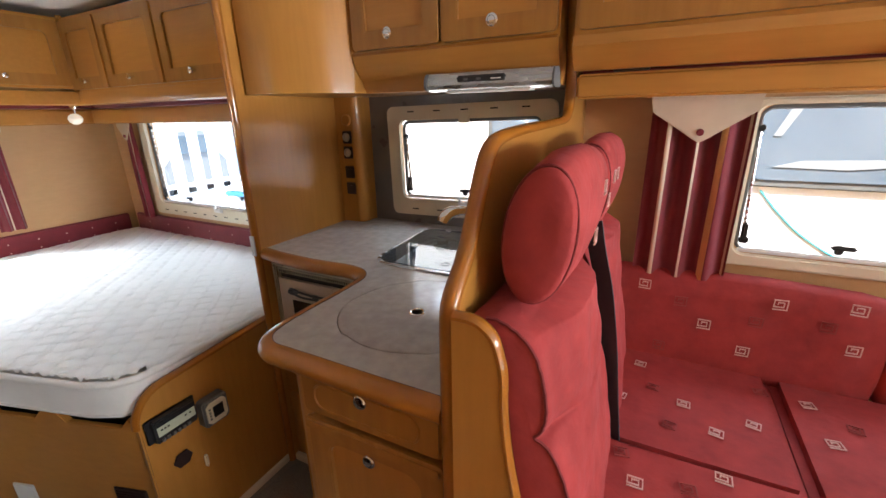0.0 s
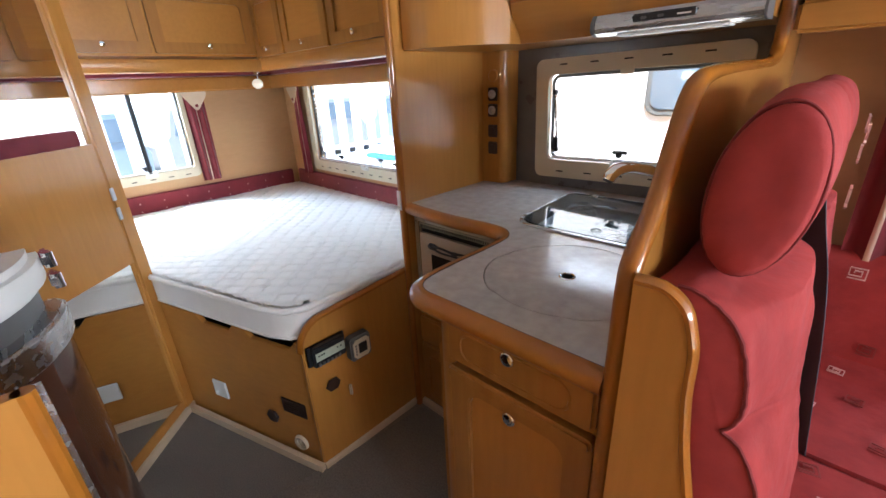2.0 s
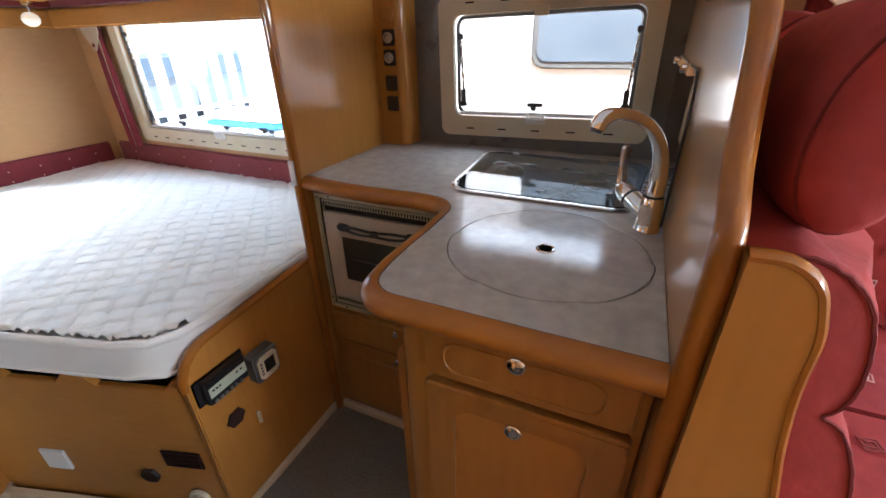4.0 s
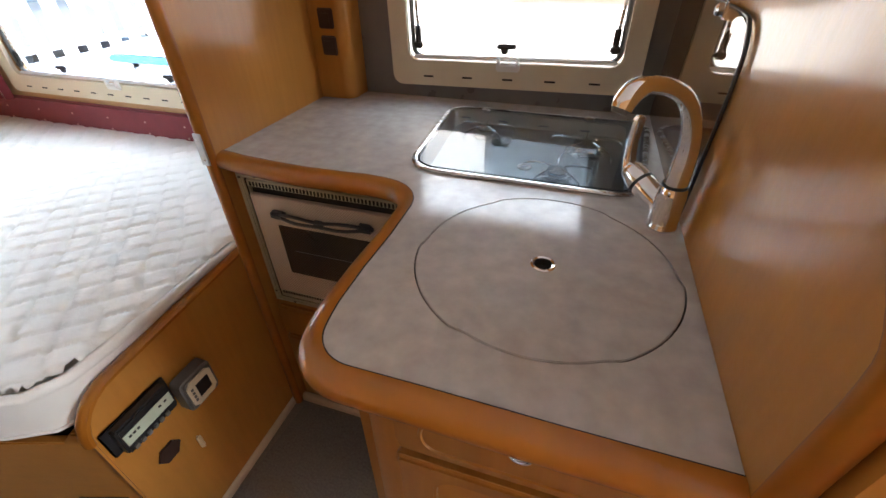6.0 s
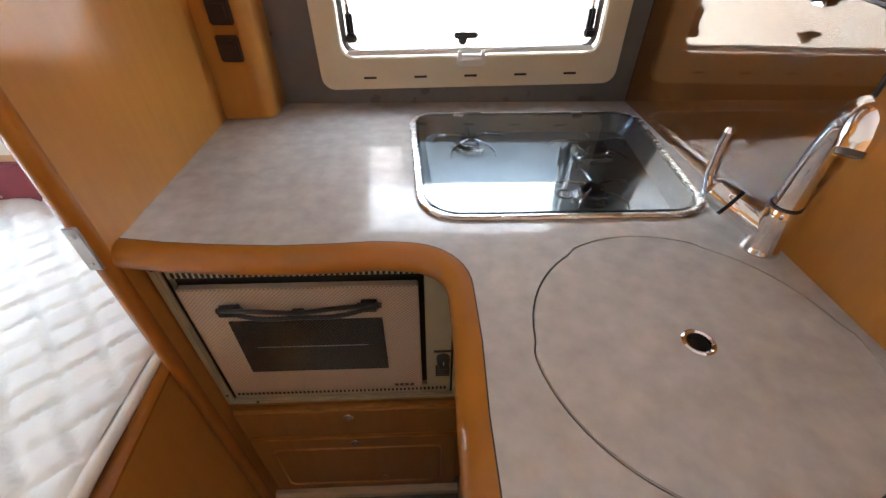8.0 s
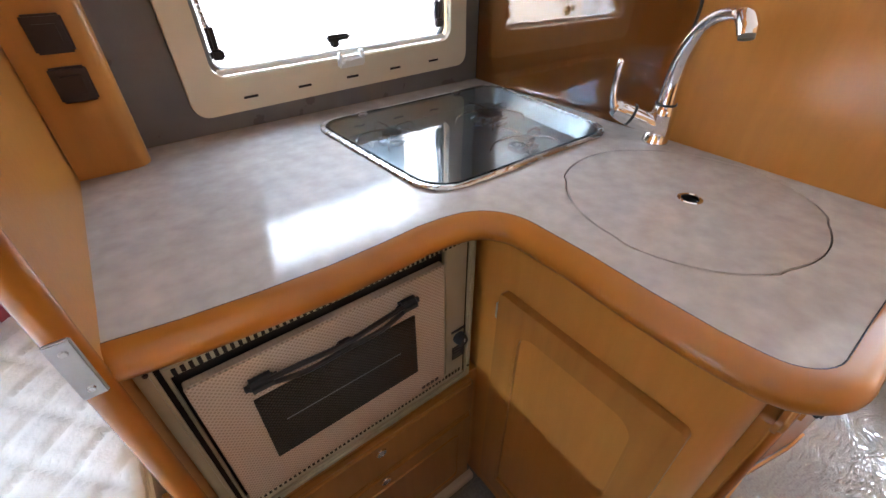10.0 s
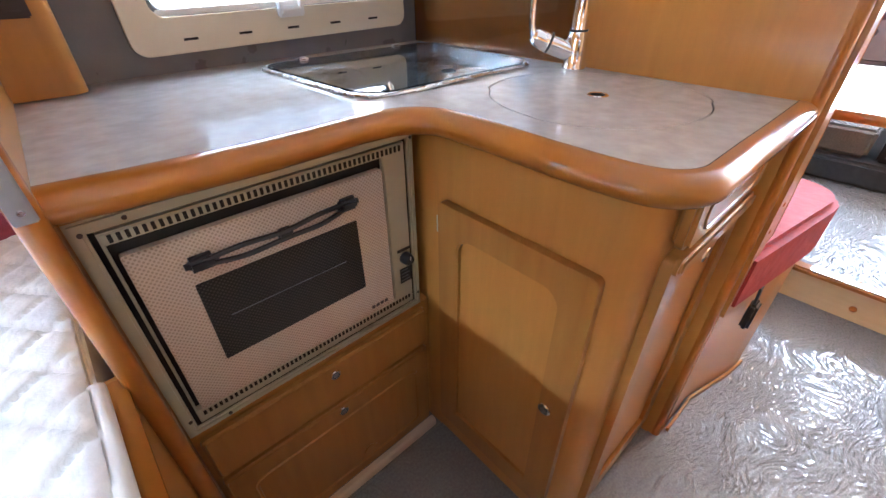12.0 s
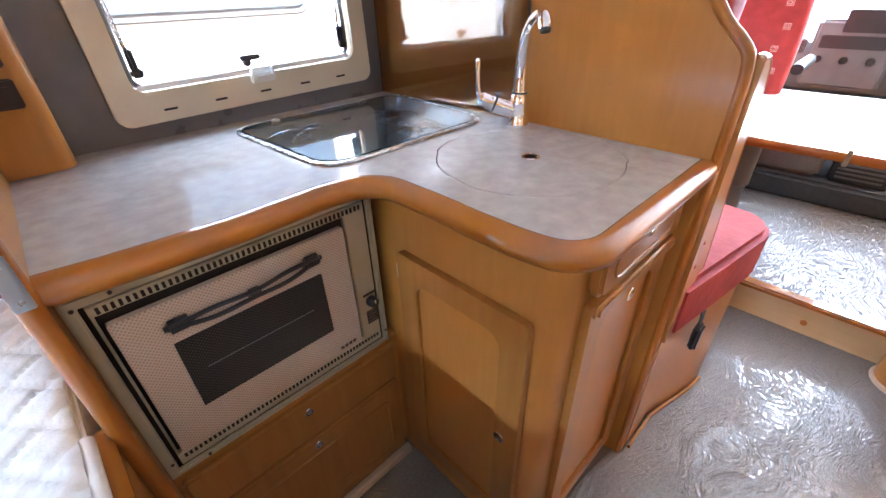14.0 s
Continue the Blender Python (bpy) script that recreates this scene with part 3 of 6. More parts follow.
def lid_outline(cx, cy, r, grow=0.0, n=120):
    """A disc with three shallow finger tabs."""
    out = []
    for i in range(n):
        a = 2 * math.pi * i / n
        k = 0.0
        for tab in (212, 332, 92):
            d = abs((math.degrees(a) - tab + 180) % 360 - 180)
            k = max(k, min(1.0, max(0.0, (33 - d) / 5)))
        q = r + grow + 0.006 * k
        out.append((cx + q * math.cos(a), cy + q * math.sin(a)))
    return out




def hob_outline(d, r=0.055):
    """The hob narrows a little towards the front."""
    return [(x + (1.47 - y) * (0.06 if x < -0.58 else -0.09), y) for x, y in rounded(-0.842 + d, -0.312 - d, 1.071 + d, 1.493 - d, (r + 0.01, r, r, r), 8)]


HOB, HOLE_HOB = hob_outline(0.0), hob_outline(0.012, 0.047)
worktop = thing("worktop", "grey mottled laminate worktop with a varnished bullnose edge", "worktop", (-0.7, 1.2, 0.95))
part("slab", prism(FRONT + [(-0.2915, 1.578), (-1.2715, 1.578)], "z", 0.93, 0.965, holes=[lid_outline(LID_X, LID_Y, LID_R, 0.0022), HOLE_HOB]), LAMINATE, worktop)
NOSE = [(-0.002, 0.022)] + [(0.028 * math.sin(radians(a)) + 0.002, 0.0225 * math.cos(radians(a))) for a in range(10, 180, 14)] + [(-0.002, -0.022)]
part("edge_trim", sweep([(x, y, 0.9445) for x, y in FRONT], [(s, u) for s, u in NOSE]), TRIM, worktop, "glossy varnished cherry edge")
part("edge_joint", sweep([(x, y, 0.9654) for x, y in FRONT], [(-0.0036, -0.001), (-0.0021, -0.001), (-0.0021, 0.0008), (-0.0036, 0.0008)]), DARK, worktop, "thin dark joint beside the edge")
part("sink_lid", prism(lid_outline(LID_X, LID_Y, LID_R), "z", 0.935, 0.9652, 0.0012, 2, holes=[[(-0.500 + 0.0135 * math.cos(i * math.pi / 12), 0.820 + 0.0135 * math.sin(i * math.pi / 12)) for i in range(24)]]), LAMINATE, worktop)
part("lid_ring", moved(lathe([(0.0133, -0.003), (0.0135, 0.001), (0.0165, 0.0022), (0.019, 0.0008), (0.019, 0.0)], 28, False), Matrix.Translation((-0.500, 0.820, 0.9655))), CHROME, worktop)
# wall and added disc coloured dark for the shade inside the hole
part("finger_hole_wall", moved(lathe([(0.0133, -0.014), (0.0133, -0.003)], 28, False), Matrix.Translation((-0.500, 0.820, 0.9655))), DARK, worktop)
part("finger_hole_shade", prism([(-0.500 + 0.0134 * math.cos(i * math.pi / 12), 0.820 + 0.0134 * math.sin(i * math.pi / 12)) for i in range(24)], "z", 0.945, 0.953), DARK, worktop)
# added dark sheet below, painting the shade in the lid's gap
part("lid_gap_shade", prism(lid_outline(LID_X, LID_Y, LID_R, 0.004), "z", 0.926, 0.931), DARK, worktop)

# ---- hob ----
hob = thing("gas_hob", "steel gas hob sunk in the worktop under a smoked glass lid", "hob", (-0.61, 1.27, 0.965))
part("rim", sweep([(x, y, 0.968) for x, y in HOB], [(0.007 * math.cos(i * math.pi / 4), 0.0045 * math.sin(i * math.pi / 4)) for i in range(8)], True), STEEL, hob)
tray = bmesh.new()
top = [tray.verts.new((x, y, 0.967)) for x, y in HOLE_HOB]
low = [tray.verts.new(((x + 0.61) * 0.93 - 0.61, (y - 1.282) * 0.91 + 1.282, 0.933)) for x, y in HOLE_HOB]
for i in range(len(top)):
    tray.faces.new((top[i - 1], top[i], low[i], low[i - 1]))
tray.faces.new(low)
part("tray", tray, SATIN, hob)
part("glass_lid", prism(hob_outline(0.006, 0.05), "z", 0.9695, 0.9735, 0.001), TINTED, hob, "smoked glass lid")
part("finger_hole", moved(lathe([(0.009, 0), (0.012, 0.001), (0.015, 0.001), (0.015, 0.0), (0.009, 0.0)], 20, False), Matrix.Translation((-0.576, 1.128, 0.974))), BLACK, hob)
for hx in (-0.735, -0.455):
    part("lid_hinge", box_bm(hx - 0.012, hx + 0.012, 1.462, 1.480, 0.972, 0.980, 0.003), STEEL, hob)
for bx, by, r in ((-0.715, 1.375, 0.027), (-0.455, 1.340, 0.038), (-0.510, 1.170, 0.027)):
    bn = part("burner", moved(lathe([(r * 1.25, 0), (r * 1.2, 0.008), (r * 0.7, 0.01), (r * 0.9, 0.012), (r * 0.85, 0.017), (0, 0.018)], 20), Matrix.Translation((bx, by, 0.9335))), STEEL, hob)
    part("burner_cap", moved(lathe([(r * 0.8, 0), (r * 0.82, 0.004), (r * 0.6, 0.006), (0, 0.006)], 20), Matrix.Translation((bx, by, 0.9515))), BLACK, bn)
    for k in range(5):
        a = radians(20 + 72 * k)
        c, w = math.cos(a), math.sin(a)
        part("pan_support", tube(smooth_path([(bx + c * (r + 0.055), by + w * (r + 0.045), 0.940), (bx + c * (r + 0.045), by + w * (r + 0.037), 0.9565), (bx + c * (r + 0.012), by + w * (r + 0.010), 0.9625), (bx + c * r * 0.55, by + w * r * 0.55, 0.9625)], 4), 0.0024, 8), CHROME, hob)

# ---- tap ----
TX, TY = -0.3235, 0.984
SD, VD = Vector((-0.665, -0.747, 0)), Vector((-0.66, 0.75, 0))      # ways of the spout and of the valve


def from_tap(way, d, z):
    return (TX + way.x * d, TY + way.y * d, z)


def tapered(path, radii, n=18, up=Vector((0, 0, 1)), squash=1.0):
    """A round bar along a path, its radius changing evenly through the given values, with domed ends."""
    bm = bmesh.new()
    pts = [Vector(p) for p in path]
    rings = []
    for i, p in enumerate(pts):
        d = (pts[min(i + 1, len(pts) - 1)] - pts[max(i - 1, 0)]).normalized()
        side = d.cross(up).normalized()
        top = side.cross(d)
        u = i / (len(pts) - 1) * (len(radii) - 1)
        k = min(int(u), len(radii) - 2)
        r = radii[k] + (radii[k + 1] - radii[k]) * (u - k)
        rings.append([bm.verts.new(p + side * (r * math.cos(2 * math.pi * j / n)) + top * (r * squash * math.sin(2 * math.pi * j / n))) for j in range(n)])
    for r, q in zip(rings, rings[1:]):
        for j in range(n):
            bm.faces.new((r[j], r[(j + 1) % n], q[(j + 1) % n], q[j]))
    bm.faces.new(rings[0])
    bm.faces.new(rings[-1])
    bmesh.ops.recalc_face_normals(bm, faces=bm.faces[:])
    return bm


SIDEWAYS = Vector((0.747, -0.665, 0))
tap = thing("mixer_tap", "chrome single-lever mixer tap standing on the worktop", "tap", (TX, TY, 0.966))
part("body", moved(lathe([(0.0255, 0), (0.0255, 0.003), (0.0240, 0.006), (0.0232, 0.03), (0.0228, 0.055), (0.0215, 0.068), (0.0195, 0.074)], 32), Matrix.Translation((TX, TY, 0.966))), CHROME, tap)
part("joint_ring", moved(lathe([(0.0197, 0), (0.0200, 0.001), (0.0200, 0.003), (0.0197, 0.004)], 32, False), Matrix.Translation((TX, TY, 1.040))), BLACK, tap)
part("spout", tapered(smooth_path([from_tap(SD, 0.0, 1.042), from_tap(SD, -0.001, 1.085), from_tap(SD, 0.006, 1.125), from_tap(SD, 0.026, 1.160), from_tap(SD, 0.054, 1.186), from_tap(SD, 0.090, 1.203), from_tap(SD, 0.125, 1.2115), from_tap(SD, 0.143, 1.2125)], 8), (0.0180, 0.0165, 0.0142, 0.0122, 0.0110, 0.0107, 0.0110), up=SIDEWAYS), CHROME, tap)
head = part("spray_head", tapered(smooth_path([from_tap(SD, 0.139, 1.2125), from_tap(SD, 0.152, 1.2120), from_tap(SD, 0.164, 1.2080), from_tap(SD, 0.173, 1.2000), from_tap(SD, 0.178, 1.1905)], 5), (0.0112, 0.0130, 0.0140, 0.0138, 0.0128), up=SIDEWAYS), CHROME, tap)
part("aerator", tapered([from_tap(SD, 0.1775, 1.1915), from_tap(SD, 0.1800, 1.1860)], (0.0108, 0.0100), up=SIDEWAYS), GREY_PLASTIC, head)
neck = part("valve", tapered(smooth_path([from_tap(VD, 0.002, 0.996), from_tap(VD, 0.03, 1.006), from_tap(VD, 0.06, 1.017), from_tap(VD, 0.086, 1.028), from_tap(VD, 0.098, 1.033)], 5), (0.0185, 0.0205, 0.0215, 0.0213, 0.0190, 0.0130), 22), CHROME, tap)
part("valve_collar", tapered([from_tap(VD, 0.058, 1.0163), from_tap(VD, 0.063, 1.0182)], (0.0222, 0.0222), 22), BLACK, neck)
part("lever", tapered(smooth_path([from_tap(VD, 0.088, 1.020), from_tap(VD, 0.099, 1.045), from_tap(VD, 0.102, 1.075), from_tap(VD, 0.102, 1.100), from_tap(VD, 0.101, 1.116), from_tap(VD, 0.0995, 1.121)], 5), (0.0165, 0.0130, 0.0112, 0.0120, 0.0125, 0.0060), 16, VD, 0.62), CHROME, tap)

# bronze glass splash guard on the seat partition
guard = thing("splash_glass", "bronze glass splash guard standing against the partition", "splash guard", (-0.30, 1.3, 0.97))
GUARD = [(1.006, 0.968), (0.996, 1.08), (0.990, 1.18), (0.994, 1.232), (1.018, 1.262), (1.065, 1.272), (1.30, 1.272), (1.572, 1.272)]
part("pane", prism(GUARD + [(1.572, 0.968)], "x", -0.2990, -0.2935), BROWN_GLASS, guard)
part("rubber_edge", tube([(-0.2962, p.x, p.y) for p in smooth_path([(a, b, 0) for a, b in GUARD], 3)], 0.0030, 6, up=Vector((1, 0, 0))), BLACK, guard)
for y in (1.122, 1.42):
    part("clamp", merge(box_bm(-0.309, -0.2915, y - 0.012, y + 0.012, 1.256, 1.282, 0.003), moved(lathe([(0.009, 0), (0.009, 0.008), (0.006, 0.011), (0, 0.011)], 16), Matrix.Translation((-0.309, y, 1.269)) @ pose(0, 0, 0, 0, -90, 0))), CHROME, guard)


def door_leaf(w, h, t=0.018, inset=0.05, r=0.03, arch=0.0):
    """A panelled leaf in its own x (width), z (height); its front faces -y. Returns frame and panel."""
    outer = rounded(0, w, 0, h, 0.012, 4)
    inner = rounded(inset, w - inset, inset, h - inset, (0.006, 0.006, r, r), 6)
    fr = prism(outer, "y", -t, 0.0, 0.0065, 3, holes=[inner])
    lip = sweep([(x, -t * 0.72, z) for x, z in inner], [(0.004, 0.004), (-0.004, 0.004), (-0.004, -0.004), (0.004, -0.004)], True, Vector((0, 1, 0)))
    pn = prism(rounded(inset - 0.008, w - inset + 0.008, inset - 0.008, h - inset + 0.008, (0.006, 0.006, r, r), 6), "y", -t * 0.40, -0.002, 0.003, 2)
    return merge(fr, lip), pn


def knob_bm(r=0.0125):
    """A round push lock: chrome ring with a recessed button."""
    return moved(lathe([(r * 1.15, 0), (r * 1.15, 0.002), (r, 0.004), (r * 0.74, 0.0045), (r * 0.70, 0.001), (r * 0.66, 0.0042), (0, 0.0055)], 20), pose(0, 0, 0, 90))


def add_door(parent, name, m, w, h, knob=None, inset=0.05, r=0.03, mat=None, knob_r=0.0125, arch_lines=False):
    fr, pn = door_leaf(w, h, inset=inset, r=r)
    d = part(name, moved(fr, m), mat or WOOD_DOOR, parent)
    part("panel", moved(pn, m), WOOD_V, d)
    if knob:
        part("knob", moved(knob_bm(knob_r), m @ Matrix.Translation((knob[0], -0.018, knob[1]))), CHROME, d, "round chrome push lock")
    return d


# ---- kitchen base: oven unit along the wall ----
unit_o = thing("oven_cabinet", "maple base cabinet holding the oven above two drawers", "cabinet", (-1.0, 1.3, 0))
part("body", merge(box_bm(-1.271, -0.722, 1.048, 1.57, 0.03, 0.478), box_bm(-1.271, -1.262, 1.048, 1.57, 0.478, 0.93), box_bm(-1.271, -0.722, 1.04, 1.06, 0.914, 0.929)), WOOD_X, unit_o)
for z0, z1, kx, kz in ((0.352, 0.472, -1.002, 0.443), (0.035, 0.340, -1.002, 0.318)):
    ins = 0.028 if z1 - z0 < 0.2 else 0.045
    fr = prism(rounded(-1.262, -0.745, z0, z1, 0.012, 4), "y", 1.026, 1.047, 0.006, 3)
    dr = part("drawer_front", fr, WOOD_DOOR, unit_o)
    part("knob", moved(knob_bm(0.0105), Matrix.Translation((kx, 1.0255, kz))), CHROME, dr, "round chrome push lock")
    if z1 - z0 > 0.2:
        part("moulding", sweep([(x, 1.0262, z) for x, z in rounded(-1.215, -0.790, 0.075, 0.285, 0.02, 5)], circle(0.004, 6), True, Vector((0, 1, 0))), WOOD_DOOR, dr)
part("vent", moved(lathe([(0.0, 0), (0.018, 0.0), (0.02, 0.002), (0.02, 0.004)], 18), Matrix.Translation((-0.955, 1.0245, 0.105)) @ pose(0, 0, 0, 90)), WOOD_DOOR, unit_o)

# ---- oven ----
oven = thing("oven", "built-in champagne oven with a dotted glass door", "oven", (-1.03, 1.05, 0.48))
OX0, OX1, OZ0, OZ1 = -1.270, -0.748, 0.480, 0.912
part("frame", merge(prism([(OX0, OZ0), (OX1, OZ0), (OX1, OZ1), (OX0, OZ1)], "y", 1.042, 1.054, 0.004, 2, holes=[[(OX0 + 0.018, OZ0 + 0.015), (OX1 - 0.015, OZ0 + 0.015), (OX1 - 0.015, OZ1 - 0.019), (OX0 + 0.018, OZ1 - 0.019)]])), OVEN_FRAME, oven)
# near-black block: shade in the gaps round fascia and door as colour
part("backing", box_bm(OX0 + 0.004, OX1 - 0.004, 1.06, 1.50, OZ0 + 0.004, OZ1 - 0.008), DARK, oven)
ix0, ix1, iz0, iz1 = OX0 + 0.025, OX1 - 0.020, OZ0 + 0.020, OZ1 - 0.024
part("fascia", prism([(ix0, iz0), (ix1, iz0), (ix1, iz1), (ix0, iz1)], "y", 1.046, 1.058, 0.002, 2, holes=[[(-1.241, 0.534), (-0.819, 0.534), (-0.819, 0.870), (-1.241, 0.870)]]), OVEN_FRAME, oven)
for zc, hh, n, xa, xb in ((0.8790, 0.0055, 48, ix0 + 0.012, ix1 - 0.012), (0.5205, 0.0045, 52, ix0 + 0.012, ix1 - 0.012)):
    for i in range(n):
        x = xa + (xb - xa) * i / (n - 1)
        # each vent is a dark block on the fascia, its depth painted
        part("vent_slot", box_bm(x - 0.0024, x + 0.0024, 1.0445, 1.0475, zc - hh, zc + hh), DARK, oven)
odoor = part("door", prism(rounded(-1.234, -0.829, 0.540, 0.855, 0.004, 3), "y", 1.034, 1.05, 0.002, 2), OVEN_DOOR, oven, "pinkish beige dotted glass door")
part("window", prism(rounded(-1.171, -0.896, 0.620, 0.776, 0.002, 2), "y", 1.0325, 1.0355), OVEN_WINDOW, odoor, "dark dotted window")
part("shelf_line", box_bm(-1.14, -0.93, 1.0315, 1.0328, 0.6995, 0.7008), GREY_PLASTIC, odoor)
hy = 1.014
handle = part("handle", merge(
    tube(smooth_path([(-1.160, hy + 0.008, 0.815), (-1.10, hy - 0.004, 0.8255), (-1.033, hy - 0.006, 0.8225), (-0.97, hy - 0.004, 0.8285), (-0.905, hy + 0.008, 0.822)], 6), 0.0042, 8),
    tube(smooth_path([(-1.160, hy + 0.008, 0.812), (-1.10, hy - 0.004, 0.8075), (-1.033, hy - 0.006, 0.8105), (-0.97, hy - 0.004, 0.8095), (-0.905, hy + 0.008, 0.817)], 6), 0.0042, 8),
    box_bm(-1.175, -1.130, hy - 0.002, 1.034, 0.803, 0.827, 0.008, 3), box_bm(-0.935, -0.893, hy - 0.002, 1.034, 0.808, 0.832, 0.008, 3), box_bm(-1.045, -1.021, hy - 0.008, hy + 0.004, 0.806, 0.826, 0.003)), BLACK, odoor, "black curved plastic handle")
part("control_knob", moved(lathe([(0.014, 0), (0.0145, 0.004), (0.012, 0.018), (0.010, 0.02), (0, 0.02)], 18), Matrix.Translation((-0.784, 1.046, 0.632)) @ pose(0, 0, 0, 90)), BLACK, oven)
part("knob_mark", box_bm(-0.785, -0.783, 1.0245, 1.0262, 0.634, 0.643), WHITE_PLASTIC, oven)
part("scale", box_bm(-0.803, -0.766, 1.0452, 1.0462, 0.650, 0.657), BLACK, oven)
lab = part("rating_label", box_bm(-0.800, -0.770, 1.045, 1.0462, 0.566, 0.605), BLACK, oven)
for i in range(4):
    part("print_line", box_bm(-0.797, -0.775 - 0.004 * (i % 2), 1.0442, 1.0452, 0.572 + 0.009 * i, 0.5745 + 0.009 * i), GREY_PLASTIC, lab)
for i in range(4):
    part("badge_mark", box_bm(-0.888 + i * 0.011, -0.880 + i * 0.011, 1.0325, 1.0342, 0.553, 0.561, 0.0005), DARKBROWN, odoor)
for sx, sz in ((OX0 + 0.012, 0.895), (OX0 + 0.012, 0.52), (OX1 - 0.008, 0.52), (OX1 - 0.008, 0.895), (-1.21, OZ1 - 0.010), (-1.20, OZ0 + 0.010)):
    part("screw", moved(lathe([(0.0035, 0), (0.003, 0.002), (0, 0.002)], 8), Matrix.Translation((sx, 1.0425, sz)) @ pose(0, 0, 0, 90)), DARKBROWN, oven)

# ---- kitchen base: sink unit out from the wall ----
unit_s = thing("sink_cabinet", "maple base cabinet with rounded corner, drawer and doors", "cabinet", (-0.5, 0.9, 0))
CX0, CY0 = -0.722, 0.592
body = [(-0.2925, CY0), (-0.2925, 1.575), (CX0, 1.575)] + [(CX0 + 0.06 - 0.06 * math.cos(radians(a)), CY0 + 0.06 - 0.06 * math.sin(radians(a))) for a in range(0, 91, 10)]
part("body", prism(body, "z", 0.0, 0.805), WOOD_V, unit_s)
apron = [(-0.2925, CY0), (-0.2925, CY0 + 0.015), (CX0 + 0.06, CY0 + 0.015)] + [(CX0 + 0.06 - 0.045 * math.cos(radians(a)), CY0 + 0.06 - 0.045 * math.sin(radians(a))) for a in range(90, -1, -10)] + [(CX0 + 0.015, 1.575), (CX0, 1.575)] + [(CX0 + 0.06 - 0.06 * math.cos(radians(a)), CY0 + 0.06 - 0.06 * math.sin(radians(a))) for a in range(0, 91, 10)]
part("apron", prism(apron, "z", 0.805, 0.929), WOOD_V, unit_s)
RX = Matrix(((0, -1, 0, 0), (1, 0, 0, 0), (0, 0, 1, 0), (0, 0, 0, 1))).inverted()
side = Matrix.Translation((-0.7225, 0.985, 0.09)) @ RX
add_door(unit_s, "cupboard_door", side, 0.352, 0.688, (0.308, 0.345), 0.055, 0.04, WOOD_DOOR)
part("hinge", box_bm(-0.735, -0.722, 0.988, 0.996, 0.70, 0.74, 0.002), ZINC, unit_s)
dfr = part("drawer_front", prism(rounded(-0.645, -0.305, 0.814, 0.925, 0.018, 5), "y", 0.566, 0.5915, 0.007, 3), WOOD_DOOR, unit_s)
part("moulding", sweep([(x, 0.5655, z) for x, z in rounded(-0.606, -0.352, 0.836, 0.899, 0.028, 6)], circle(0.0028, 6), True, Vector((0, 1, 0))), WOOD_DOOR, dfr)
part("knob", moved(knob_bm(0.0135), Matrix.Translation((-0.484, 0.565, 0.890))), CHROME, dfr, "round chrome push lock")
lower = Matrix.Translation((-0.645, 0.5915, 0.06))
add_door(unit_s, "cupboard_door", lower, 0.340, 0.738, None, 0.05, 0.04, WOOD_DOOR)
part("lip", prism(rounded(-0.645, -0.305, 0.772, 0.803, 0.01, 3), "y", 0.561, 0.580, 0.006, 3), WOOD_DOOR, unit_s)
part("knob", moved(knob_bm(0.0135), Matrix.Translation((-0.482, 0.572, 0.737))), CHROME, unit_s, "round chrome push lock")
for nm, pts in (("baseboard_1", [(-1.268, 1.020), (-0.738, 1.020)]), ("baseboard_2", [(-1.297, 0.515), (-1.297, 1.02)])):
    bmx = sweep([(x, y, 0.016) for x, y in pts], [(-0.009, -0.015), (0.009, -0.015), (0.009, 0.008), (0.003, 0.015), (-0.009, 0.015)])
    structure(nm, bmx, BASEB, "pale wooden strip along the foot of the cabinets", "baseboard")

# ---- partition behind the seat, and its side panel ----
sp = thing("seat_partition", "curved maple partition behind the travel seat", "partition", (-0.27, 1.0, 0))
EDGE = [(0.545, 0.0), (0.545, 0.5), (0.545, 1.00), (0.546, 1.12), (0.558, 1.160), (0.600, 1.20), (0.635, 1.25), (0.675, 1.325), (0.705, 1.362), (0.75, 1.380), (0.88, 1.388), (1.10, 1.392), (1.25, 1.396), (1.335, 1.412), (1.362, 1.45), (1.362, 1.52), (1.345, 1.62), (1.31, 1.78), (1.29, 1.945)]
EDGE = [(p.x, p.y) for p in smooth_path([(a, b, 0) for a, b in EDGE], 3)]
part("panel", prism(EDGE + [(1.583, 1.945), (1.583, 0.0)], "x", -0.2905, -0.2625), WOOD_SATIN, sp)
part("edge_trim", sweep([(-0.2765, y, z) for y, z in EDGE], circle(0.0135, 12, 0.0155), up=Vector((1, 0, 0))), TRIM, sp, "rounded varnished edge")
part("screw_cap", moved(lathe([(0, 0), (0.005, 0), (0.004, 0.002), (0, 0.002)], 10), Matrix.Translation((-0.235, 0.523, 0.70)) @ pose(0, 0, 0, 90)), TRIM, sp)
part("screw_cap", moved(lathe([(0, 0), (0.005, 0), (0.004, 0.002), (0, 0.002)], 10), Matrix.Translation((-0.225, 0.523, 0.76)) @ pose(0, 0, 0, 90)), TRIM, sp)
ARM = [(-0.262, 1.143), (-0.228, 1.142), (-0.202, 1.124), (-0.190, 1.092), (-0.184, 1.06), (-0.182, 1.00), (-0.172, 0.92), (-0.158, 0.85), (-0.140, 0.76), (-0.120, 0.66), (-0.10, 0.56), (-0.07, 0.50), (-0.03, 0.475)]
ARM = [(p.x, p.y) for p in smooth_path([(a, b, 0) for a, b in ARM], 3)]
arm = thing("seat_side_panel", "curved maple side panel of the travel seat", "side panel", (-0.2, 0.53, 0))
